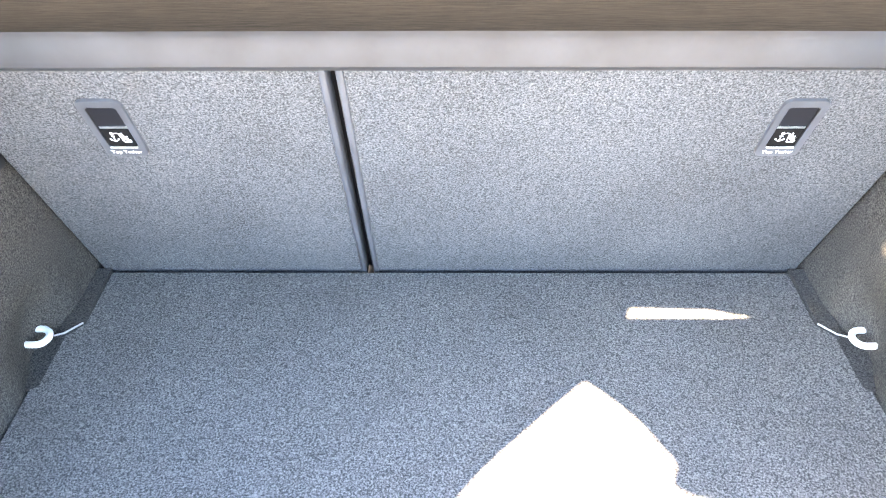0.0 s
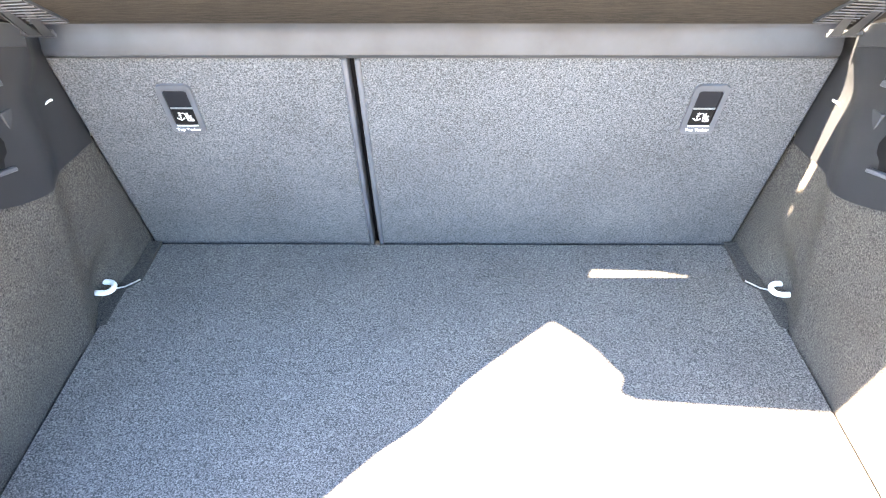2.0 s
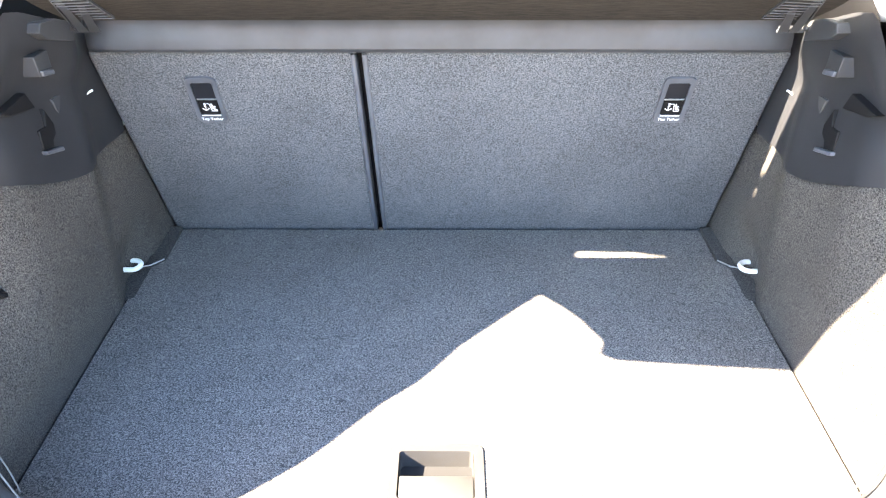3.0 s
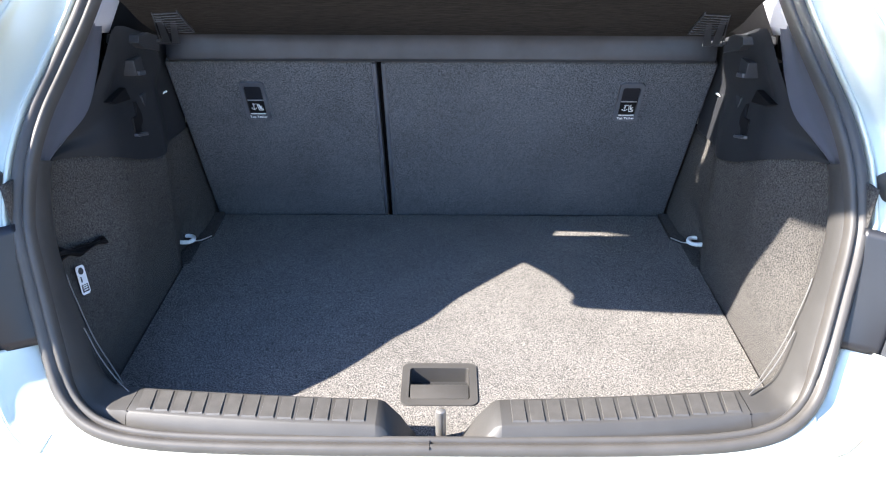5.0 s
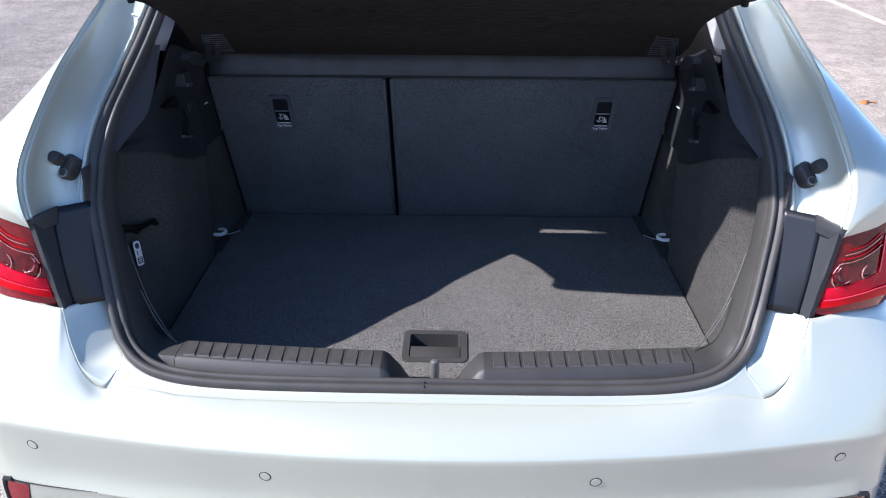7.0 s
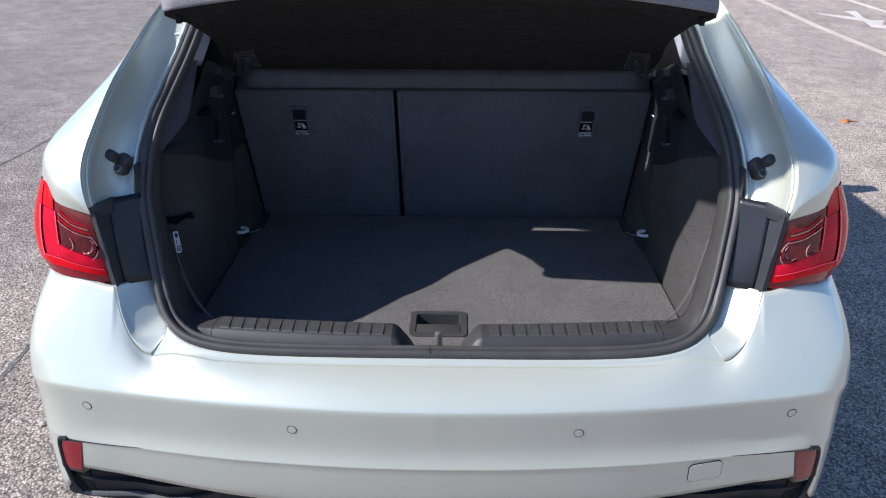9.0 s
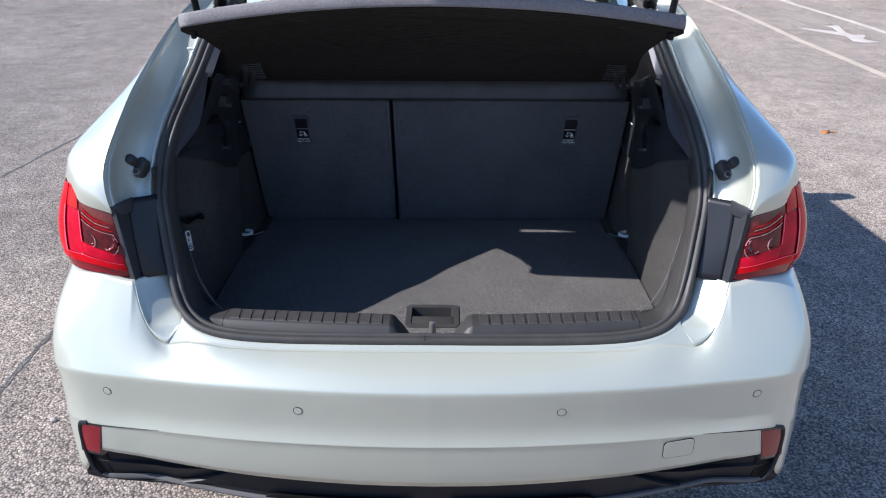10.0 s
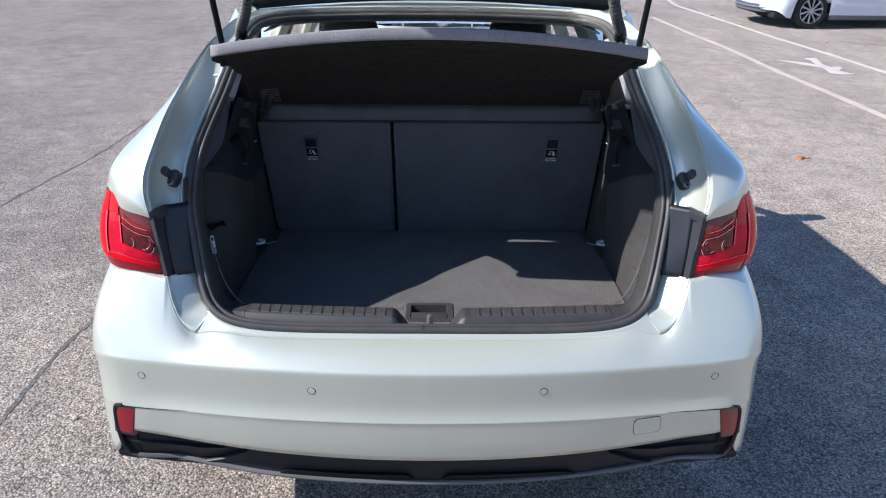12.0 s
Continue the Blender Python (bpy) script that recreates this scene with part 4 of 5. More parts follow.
gate = part("tailgate", merge(gate_sheet(23, 36, -1, 1, 0.0), gate_sheet(0, 24, -1, -2, 0.0), gate_sheet(0, 24, 2, 1, 0.0), gate_sheet(0, 4, -2, 2, 0.0)), PAINT, car, "pale painted tailgate raised open", solid=0.02)
part("tailgate_lining", merge(gate_sheet(23, 35, -1, 1, 0.05, 0.03), gate_sheet(1, 24, -1, -2, 0.030, 0.004), gate_sheet(1, 24, 2, 1, 0.030, 0.004), gate_sheet(1, 4, -2, 2, 0.03)), PLASTIC, gate, "dark plastic tailgate lining", solid=0.006)
pane = part("rear_window", gate_sheet(3, 24, -2, 2, 0.012), GLASS, gate, "clear rear window glass", solid=0.004)
pane.visible_shadow = False
# ---- boot interior ----
SEAT_LOW, SEAT_TOP = (0.918, 0.682), (0.722, 1.090)


def floor_z(y):
    """The boot floor lies below the sill and rises forward with the car."""
    return 0.592 + 0.1 * y


def seat_y(z):
    return SEAT_LOW[0] + (SEAT_TOP[0] - SEAT_LOW[0]) * (z - SEAT_LOW[1]) / (SEAT_TOP[1] - SEAT_LOW[1])


floor_panel = thing("boot_floor", (0, 0.55, floor_z(0.55)), "charcoal felt boot floor panel with a recessed grip", "boot floor")


def half_floor(y):
    o = [(0.150, 0.536), (0.20, 0.556), (0.25, 0.5585), (0.680, 0.5585), (0.686, 0.549), (0.776, 0.549), (0.778, 0.547), (0.799, 0.529), (0.908, 0.529)]
    return float(np.interp(y, [a for a, b in o], [b for a, b in o]))


def floor_mesh():
    """Felt panel with a hole for the grip, as strips that leave it out."""
    hx, hy0, hy1 = 0.060, 0.256, 0.352
    ys = [0.150, 0.20, 0.25, hy0, 0.30, hy1, 0.42, 0.50, 0.58, 0.680, 0.686, 0.73, 0.776, 0.778, 0.799, 0.85, 0.908]
    v, f = [], []
    for y0, y1 in zip(ys, ys[1:]):
        spans = [(-1, 1)] if not (hy0 <= y0 < hy1 - 1e-6) else [(-1, 0), (0, 1)]
        for a, b in spans:
            w0, w1 = half_floor(y0), half_floor(y1)
            l0, l1 = (-w0, -w1) if a == -1 else (hx, hx)
            r0, r1 = (w0, w1) if b == 1 else (-hx, -hx)
            k = len(v)
            v += [(l0, y0, floor_z(y0)), (r0, y0, floor_z(y0)), (r1, y1, floor_z(y1)), (l1, y1, floor_z(y1))]
            f.append((k, k + 1, k + 2, k + 3))
    return v, f


part("felt_panel", floor_mesh(), CARPET, floor_panel, flat=True, solid=0.02)


def floor_grip():
    """Plastic frame in the floor, a cup behind it and a hinged flap over its near half."""
    m = Matrix.Translation((0, 0.3045, floor_z(0.3045) + 0.0025)) @ pose(0, 0, 0, math.degrees(math.atan(0.1)))
    outer, inner = rounded(0.132, 0.107, 0.013), rounded(0.102, 0.077, 0.006)
    g = part("grip_frame", frame_ring(outer, inner, 0.006, m), SILL, floor_panel, "grey plastic grip frame")
    cup = [[(x, y, 0) for x, y in inner], [(x * 0.98, y * 0.90, -0.030) for x, y in inner]]
    part("grip_cup", moved(merge(grid(cup, True), ([(x * 0.98, y * 0.90, -0.030) for x, y in inner], [tuple(range(len(inner)))])), m), SILL, g)
    part("grip_flap", moved(block(-0.0500, 0.0500, -0.0375, -0.002, -0.006, -0.0008, 0.0015), m), SILL, g, "grey hinged grip flap")


floor_grip()

# rear seat backs
rear_seat = thing("rear_seat", (0, 1.02, 0.5), "charcoal felt-backed rear seat, split in two", "rear seat")


def on_seat(x, z, out=0.0):
    """Pose on the seat back's rear face: y up along it, z towards the boot."""
    up = Vector((0, SEAT_TOP[0] - SEAT_LOW[0], SEAT_TOP[1] - SEAT_LOW[1])).normalized()
    n = Vector((1, 0, 0)).cross(up)
    return Matrix.Translation(Vector((x, seat_y(z), z)) + n * out) @ Matrix((Vector((1, 0, 0)), up, n)).transposed().to_4x4()


def seat_back(x0, x1):
    h = math.hypot(SEAT_LOW[0] - SEAT_TOP[0], SEAT_TOP[1] - SEAT_LOW[1])
    b = block(x0, x1, -0.03, h - 0.002, -0.10, 0.0, 0.008, 3)
    return moved(b, on_seat(0, SEAT_LOW[1]))


split = -0.1245
narrow = part("backrest", seat_back(-0.549, split - 0.006), SEATFELT, rear_seat, "narrow charcoal felt backrest")
wide = part("backrest", seat_back(split + 0.006, 0.549), SEATFELT, rear_seat, "wide charcoal felt backrest")
# the split: a plastic edge strip on each side and the dark gap
h = math.hypot(SEAT_LOW[0] - SEAT_TOP[0], SEAT_TOP[1] - SEAT_LOW[1])
m = on_seat(0, SEAT_LOW[1])
part("edge_strip", moved(block(split - 0.0135, split - 0.0050, -0.01, h - 0.004, -0.06, 0.003, 0.0025), m), FLAP, narrow, "grey plastic edge strip")
part("edge_strip", moved(block(split + 0.0050, split + 0.0135, -0.01, h - 0.004, -0.06, 0.003, 0.0025), m), FLAP, wide, "grey plastic edge strip")
part("split_gap", moved(block(split - 0.0065, split + 0.0065, -0.03, h - 0.006, -0.05, -0.024), m), BLACK, rear_seat)
part("seat_cushion", block(-0.60, 0.60, 1.02, 1.55, 0.32, 0.60, 0.06, 4), CABIN, rear_seat)


# side linings
def lining_x(y, z):
    """Inner face of the right side wall."""
    base = 0.5345 + 0.020 * smooth(0.64, 0.70, y) + 0.030 * math.exp(-((y - 0.745) / 0.050) ** 2) * smooth(0.79, 0.700, z)
    up = smooth(0.676, 0.95, z)
    bulge = 0.014 * up * (1 - 0.85 * smooth(0.60, 0.72, y)) + 0.055 * smooth(0.50, 0.33, y) * smooth(0.690, 0.86, z) + 0.010 * smooth(0.70, 0.5, y) * up
    return base + bulge + 0.0290 * (1 - smooth(0.62, 0.72, y)) * (1 - smooth(0.68, 0.93, z))


def lining_top(y):
    return 0.925 + 0.085 * smooth(0.66, 0.34, y) + 0.012 * smooth(0.62, 0.72, y)


def lining(s):
    rows = []
    for y in np.linspace(0.235, 0.945, 44):
        top = lining_top(y)
        rows.append([(lining_x(y, z), y, z) for z in np.linspace(floor_z(y) - 0.02, top, 26)])
    return side_of(grid(rows), s)


def sill_section(x):
    a = abs(x)
    yb = 0.178 + 0.028 * (a / 0.46) ** 1.6
    yf = 0.106 + 0.030 * (a / 0.46) ** 2
    return [(x, yb + 0.014, 0.590), (x, yb + 0.004, 0.672), (x, yb, 0.686), (x, yb - 0.006, 0.6900), (x, yf + 0.012, 0.6885), (x, yf + 0.009, 0.6865), (x, yf - 0.002, 0.668), (x, yf - 0.006, 0.655)]


def surround(s):
    """Plastic rim between the seal and the felt lining."""
    inner = spline([(0.4655, 0.205, 0.6880), (0.482, 0.211, 0.6885), (0.501, 0.220, 0.6915), (0.523, 0.238, 0.706), (0.552, 0.256, 0.750), (0.578, 0.274, 0.835), (0.590, 0.292, 0.92), (0.596, 0.325, 0.985), (0.596, 0.345, 1.01)], 60)
    i0 = int(np.argmin(np.abs(SEAL[:110, 0] - 0.4655) + (SEAL[:110, 2] > 0.7)))
    i1 = next(i for i, p in enumerate(SEAL) if p[2] > 1.03)
    rows = []
    for k, q in enumerate(inner):
        p, o, r = FRAMES[int(round(i0 + (i1 - i0) * k / 59))]
        a = p - o * 0.022 - r * 0.006
        q = Vector(q)
        c = a.lerp(q, 0.5) + (r * 0.004 - o * 0.006)
        edge = q + (q - a).normalized() * 0.012 + Vector((0.02, 0.012, 0.0))
        skirt = Vector((edge.x + 0.012, edge.y + 0.010, edge.z - 0.10 * (1 - smooth(20, 40, k))))
        row = [Vector(v) for v in list(spline([a + o * 0.012 - r * 0.004, a, c, q, edge], 14)) + [edge.lerp(skirt, 0.1), skirt]]
        line = np.array(sill_section(min(q.x, 0.475))[::-1])
        run = np.concatenate([[0], np.cumsum(np.linalg.norm(np.diff(line, axis=0), axis=1))])
        at = np.concatenate([np.linspace(0, run[-3], 14), [run[-2], run[-1]]])
        start = [Vector([np.interp(d, run, line[:, j]) for j in range(3)]) + Vector((q.x - min(q.x, 0.475), 0, 0)) for d in at]
        w = smooth(1, 22, k)
        rows.append([tuple(p.lerp(v, w)) for p, v in zip(start, row)])
    return side_of(grid(rows), s)


def pillar_trim(s):
    """Smooth panel between the seal and the upper trim."""
    i0 = next(i for i, p in enumerate(SEAL) if p[2] > 1.00)
    i1 = next(i for i, p in enumerate(SEAL) if p[2] > 1.39)
    inner = spline([(0.600, 0.335, 1.010), (0.586, 0.380, 1.036), (0.575, 0.440, 1.062), (0.569, 0.474, 1.102), (0.565, 0.505, 1.150), (0.562, 0.530, 1.190), (0.572, 0.62, 1.26), (0.576, 0.74, 1.33), (0.56, 0.85, 1.385)], 50)
    rows = []
    for k, q in enumerate(inner):
        p, o, r = FRAMES[int(round(i0 + (i1 - i0) * k / 49))]
        a = p - o * 0.022 - r * 0.008
        q = Vector(q)
        rows.append([tuple(v) for v in (a + o * 0.01, a, a.lerp(q, 0.55) + Vector((0.004, 0, 0)), q, q + Vector((0.018, 0.012, 0)))])
    rows = [list(spline(r, 12)) for r in rows]
    cut = next(k for k, r in enumerate(rows) if r[8][2] > 1.182)
    edge = spline([(0.562, 0.486, 1.180), (0.553, 0.520, 1.220), (0.544, 0.552, 1.262), (0.537, 0.620, 1.312), (0.530, 0.70, 1.348)], 16)
    upper = [[tuple(Vector(p) + Vector((0.004 * (1 - u) ** 2, 0.056 * u, -0.009 * u))) for u in (0.0, 0.12, 0.4, 0.7, 0.95, 1.0)] for p in edge]
    return side_of(grid(rows[:cut + 2]), s), side_of(grid(upper), s)


def upper_trim(s):
    """Black plastic panel above the lining, beside the shelf."""
    rows = []
    for y in np.linspace(0.345, 0.80, 34):
        lo = lining_top(y) - 0.004
        hi = float(np.interp(y, [0.345, 0.38, 0.44, 0.474, 0.505, 0.53, 0.57, 0.70], [1.016, 1.034, 1.060, 1.100, 1.148, 1.184, 1.178, 1.130]))
        col = []
        for v in np.linspace(0, 1, 16):
            z = lo + (hi - lo) * v
            x = lining_x(y, lo) - 0.004 + 0.010 * smooth(0.25, 0.6, v) * smooth(0.75, 0.55, y)
            x -= 0.020 * smooth(0.55, 0.85, v) * smooth(0.46, 0.54, y) * (1 - smooth(0.66, 0.74, y))
            x += 0.004 * math.sin(14 * y) * v
            col.append((x, y, z))
        rows.append(col)
    return side_of(grid(rows), s)


for s in (1, -1):
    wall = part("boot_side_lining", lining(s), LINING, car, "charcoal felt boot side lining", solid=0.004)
    part("opening_surround", surround(s), SILL, car, "grained dark plastic rim round the boot opening")
    dark, pale = pillar_trim(s)
    part("pillar_trim", dark, PILLARSATIN, car, "smooth grey plastic pillar trim with sky sheen in its colour")
    part("quarter_trim", side_of(grid([[(0.606, 0.60, 1.10), (0.606, 0.82, 1.08), (0.61, 1.05, 1.06)], [(0.600, 0.62, 1.24), (0.600, 0.82, 1.26), (0.60, 1.05, 1.28)], [(0.590, 0.64, 1.30), (0.590, 0.82, 1.36), (0.59, 1.05, 1.42)]]), s), BLACK, car, "dark plastic quarter trim", solid=0.004)
    part("pillar_cover", pale, PILLAR, car, "pale grey plastic pillar cover", solid=-0.003)
    part("upper_side_trim", upper_trim(s), UPPERTRIM, car, "black plastic upper boot side trim")
    part("side_closing", side_of(grid([[(0.70, 0.2, 0.5), (0.70, 1.0, 0.5)], [(0.66, 0.25, 1.0), (0.66, 1.0, 1.0)], [(0.62, 0.50, 1.24), (0.61, 1.0, 1.24)]]), s), UNDER, car)

# loading sill
sill = part("loading_sill", merge(grid([sill_section(x) for x in np.linspace(0.092, 0.4645, 30)]), grid([sill_section(x) for x in np.linspace(-0.4645, -0.092, 30)])), SILL, car, "grained grey plastic loading sill with raised ribs", angle=50)
for s in (1, -1):
    cheek = [[(s * 0.092, y, z) for _, y, z in sill_section(0.092)], [(s * 0.082, y, z - 0.004 * (z > 0.68)) for _, y, z in sill_section(0.08)],
             [(s * 0.060, y + 0.004, 0.60 + (z - 0.60) * 0.62) for _, y, z in sill_section(0.06)], [(s * 0.034, y + 0.006, 0.600 + (z - 0.60) * 0.10) for _, y, z in sill_section(0.04)]]
    part("sill_cheek", grid([list(c) for c in cheek]), SILL, sill, angle=60)
    part("sill_end_gap", block(s * 0.4637 - 0.0012, s * 0.4637 + 0.0012, 0.146, 0.203, 0.675, 0.6880), BLACK, sill)
    for k in range(13):
        x0 = 0.112 + k * 0.0268
        skew = 0.006 * k / 12
        a = x0 / 0.46
        yb, yf = 0.178 + 0.028 * a ** 1.6 - 0.006, 0.106 + 0.030 * a ** 2 + 0.016
        vf = prism([(x0 - 0.004, yf), (x0 + 0.0175, yf), (x0 + 0.0175 + skew, yb), (x0 - 0.004 + skew, yb)], 0.004, Matrix.Translation((0, 0, 0.6909)), 0.0024)
        part("rib", side_of(vf, s), RIBGREY, sill)
part("sill_well", block(-0.085, 0.085, 0.098, 0.190, 0.570, 0.6085, 0.002), BLACK, car)
latch = part("latch_striker", tube([(0.003, 0.176, 0.600), (0.003, 0.176, 0.664), (0.003, 0.176, 0.668), (0.003, 0.176, 0.670)], [0.0082, 0.0082, 0.0074, 0.004], 16), PINGREY, car, "grey steel latch post")
part("latch_lever", merge(block(0.014, 0.046, 0.166, 0.176, 0.608, 0.616, 0.001), prism([(0.040, 0.160), (0.066, 0.168), (0.050, 0.186)], 0.008, Matrix.Translation((0, 0, 0.620)))), BLACK, latch)

# lashing eyes
for s in (1, -1):
    x = 0.585
    loop = [(s * (x + 0.006), 0.768, 0.689), (s * (x - 0.016), 0.768, 0.689), (s * (x - 0.026), 0.760, 0.688), (s * (x - 0.027), 0.748, 0.687), (s * (x - 0.018), 0.740, 0.686), (s * (x + 0.006), 0.740, 0.686)]
    part("lashing_eye", tube(spline(loop, 24), 0.0048, 8), EYESTEEL, car, "bright steel lashing eye")

# parcel shelf, tipped up
shelf = thing("parcel_shelf", (0, 0.64, 1.13), "black fibre parcel shelf tipped up on its hinges", "parcel shelf")


def flap_line(x):
    """Section of the front flap; towards its ends it lies a little further forward."""
    d = 0.014 * smooth(0.22, 0.50, abs(x))
    line = [(0.750, 1.086), (0.704, 1.093), (0.690, 1.101), (0.690, 1.122), (0.687 + 0.4 * d, 1.140), (0.674 + d, 1.152), (0.659 + d, 1.156), (0.656 + d, 1.159), (0.68 + d, 1.164), (0.74 + d, 1.166)]
    return spline([(x, y, z) for y, z in line], 26)


part("front_flap", grid([flap_line(x) for x in np.linspace(-0.527, 0.527, 30)]), SHELFFLAP, shelf, "smooth grey plastic front flap of the shelf", solid=-0.004)


def shelf_edge(v):
    """Half width of the shelf at v, from hinge 0 to rear edge 1."""
    return 0.512 - 0.018 * smooth(0.2, 0.6, v) + 0.014 * smooth(0.62, 0.86, v) + 0.036 * smooth(0.84, 0.97, v) - 0.005 * smooth(0.975, 1.0, v)


def shelf_point(u, v, drop=0.0):
    """u across, -1 to 1; v from the hinge to the rear edge."""
    x = u * shelf_edge(v)
    bow = 0.050 * (1 - u * u) * v
    y = 0.643 - 0.345 * v - bow
    z = 1.153 + 0.151 * v + 0.046 * (1 - u * u) * v
    return (x, y + drop * 0.42, z - drop * 0.91)


def shelf_mesh():
    us, vs = np.linspace(-1, 1, 41), np.linspace(0, 1, 30)
    top = [[shelf_point(u, v * 0.955, -0.014 - 0.012 * smooth(0.8, 0.98, v)) for u in us] for v in vs]
    low = []
    for v in vs:
        row = []
        for u in us:
            panel = smooth(0.88, 0.80, abs(u)) * smooth(0.04, 0.09, v) * smooth(0.90, 0.85, v)
            row.append(shelf_point(u, v, 0.006 * smooth(0.0, 0.06, v) - 0.002 * smooth(0.9, 1, v) - 0.007 * panel))
        low.append(row)
    rear = [top[-1], low[-1]]
    front = [top[0], low[0]]
    left = [[r[0] for r in top], [r[0] for r in low]]
    right = [[r[-1] for r in top], [r[-1] for r in low]]
    return merge(grid(top), grid(low), grid(rear), grid(front), grid(left), grid(right))


part("shelf_panel", shelf_mesh(), SHELF, shelf, "black fibre shelf panel")


def shelf_band():
    """Rounded pale face along the shelf's rear edge."""
    rows = []
    for t in np.linspace(0, 1, 7):
        row = []
        for u in np.linspace(-1, 1, 41):
            p = Vector(shelf_point(u, 1.0, -0.0275)).lerp(Vector(shelf_point(u, 1.0, 0.0015)), t)
            row.append(p + Vector((0, -0.004 - 0.003 * math.sin(math.pi * t) + 0.014 * (1 - t), 0.002 * (1 - t))))
        rows.append(row)
    return grid(rows)


part("shelf_edge_band", shelf_band(), SHELFBAND, shelf, "grey fibre band along the rear edge", solid=-0.004)
for s in (1, -1):
    k = shelf_point(0.955 * s, 0.95, 0.004)
    part("shelf_knob", tube([k, (k[0], k[1] + 0.004, k[2] - 0.016)], [0.007, 0.006], 10), BLACK, shelf, "black rubber knob")

# ---- tether anchors on the seat backs ----
def text_mesh(body, size, depth=0.0004):
    cu = bpy.data.curves.new("lettering", "FONT")
    cu.body, cu.size, cu.extrude, cu.align_x, cu.align_y = body, size, depth, "CENTER", "CENTER"
    ob = new("lettering", cu)
    me = bpy.data.meshes.new_from_object(ob.evaluated_get(bpy.context.evaluated_depsgraph_get()))
    vf = [tuple(v.co) for v in me.vertices], [tuple(p.vertices) for p in me.polygons]
    bpy.data.objects.remove(ob)
    return vf


def bar(x0, y0, x1, y1, w, d=0.0006):
    a, b = Vector((x0, y0, 0)), Vector((x1, y1, 0))
    n = (b - a).normalized().cross(Vector((0, 0, 1))) * w / 2
    return prism([tuple((p)[:2]) for p in (a - n, b - n, b + n, a + n)], d)


def anchor_sign():
    """Anchor beside a child seat."""
    out = [bar(-0.0068, 0.007, -0.0068, -0.005, 0.0011), bar(-0.0088, 0.0035, -0.0048, 0.0035, 0.001), bar(-0.0115, -0.0025, -0.0068, -0.0062, 0.0011), bar(-0.0068, -0.0062, -0.002, -0.0025, 0.0011),
           bar(-0.0115, -0.001, -0.0115, -0.0028, 0.002), bar(-0.002, -0.001, -0.002, -0.0028, 0.002)]
    for a in np.linspace(0, 2 * math.pi, 8, endpoint=False):
        out.append(bar(-0.0068 + 0.0016 * math.cos(a), 0.0086 + 0.0016 * math.sin(a), -0.0068 + 0.0016 * math.cos(a + 0.8), 0.0086 + 0.0016 * math.sin(a + 0.8), 0.0008))
    for k in range(6):
        a = math.pi * (0.15 + 0.14 * k)
        out.append(bar(-0.0018 + 0.005 * math.cos(a), 0.004 + 0.005 * math.sin(a), -0.0018 + 0.005 * math.cos(a + 0.44), 0.004 + 0.005 * math.sin(a + 0.44), 0.0009))
    out += [bar(0.0012, 0.0075, 0.0030, -0.0070, 0.0013), bar(0.0028, -0.0072, 0.0112, -0.0072, 0.0013), bar(0.0112, -0.0072, 0.0112, -0.0036, 0.0013), bar(0.0112, -0.0036, 0.0066, -0.0040, 0.0013),
            bar(0.0046, 0.0058, 0.0060, -0.0030, 0.0026), bar(0.0066, 0.0018, 0.0100, 0.0034, 0.0018), bar(0.0066, -0.0008, 0.0098, -0.0008, 0.0018), bar(0.0036, 0.0078, 0.0056, 0.0080, 0.0024)]
    return merge(*out)


def tether(x, owner):
    m = on_seat(x, 0.997, 0.004)
    outer, inner = [(x, y + 0.004) for x, y in rounded(0.0515, 0.100, 0.010, 6)], rounded(0.0345, 0.070, 0.004, 6)
    inner = [(a, b + 0.007) for a, b in inner]
    bez = part("tether_housing", frame_ring(outer, inner, 0.010, m), FLAP, owner, "grey plastic top-tether housing")
    cup = grid([[(a, b, -0.001) for a, b in inner], [(a * 0.98, b * 0.99, -0.0030) for a, b in inner]], True)
    back = ([(a * 0.98, b * 0.99, -0.0030) for a, b in inner], [tuple(range(len(inner)))])
    part("tether_recess", moved(merge(cup, back), m), DARKTRIM, owner)
    part("tether_flap", moved(merge(prism([(-0.0165, -0.026), (0.0165, -0.026), (0.0165, 0.004), (-0.0165, 0.004)], 0.004, Matrix.Translation((0, 0, -0.0014)), 0.001)), m), BLACK, owner, "black hinged flap")
    part("tether_bar", moved(prism([(-0.0165, 0.0045), (0.0165, 0.0045), (0.0165, 0.0072), (-0.0165, 0.0072)], 0.003, Matrix.Translation((0, 0, -0.002)), 0.0008), m), ZINC, owner, "bright steel anchor bar")
    part("tether_sign", moved(anchor_sign(), m @ Matrix.Translation((0.001, -0.0115, -0.0006))), WHITE, owner, "white anchor and child seat sign")
    part("tether_line", moved(prism([(-0.016, -0.0287), (0.016, -0.0287), (0.016, -0.0268), (-0.016, -0.0268)], 0.001, Matrix.Translation((0, 0, 0.0009))), m), WHITE, owner)
    part("tether_lettering", moved(text_mesh("Top Tether", 0.0078), m @ Matrix.Translation((0.0, -0.0360, 0.0008))), WHITE, owner, "white lettering")


tether(-0.386, narrow)
tether(0.389, wide)

# seat spring clips beside the backrests
for s in (1, -1):
    clip = tube([(s * 0.550, 0.718, 1.030), (s * 0.552, 0.711, 1.0295), (s * 0.554, 0.705, 1.027)], [0.0021, 0.0018, 0.0008], 8)
    part("seat_catch", clip, WHITE, rear_seat, "small white plastic seat catch")

# ---- shelf hinges ----
def under(x, v, h):
    """Point on the shelf's underside at x and v, h proud of it."""
    p = Vector(shelf_point(min(1.0, abs(x) / shelf_edge(v)), v, 0.006))
    return Vector((x, p.y, p.z)) + Vector((0, 0.42, -0.91)) * h


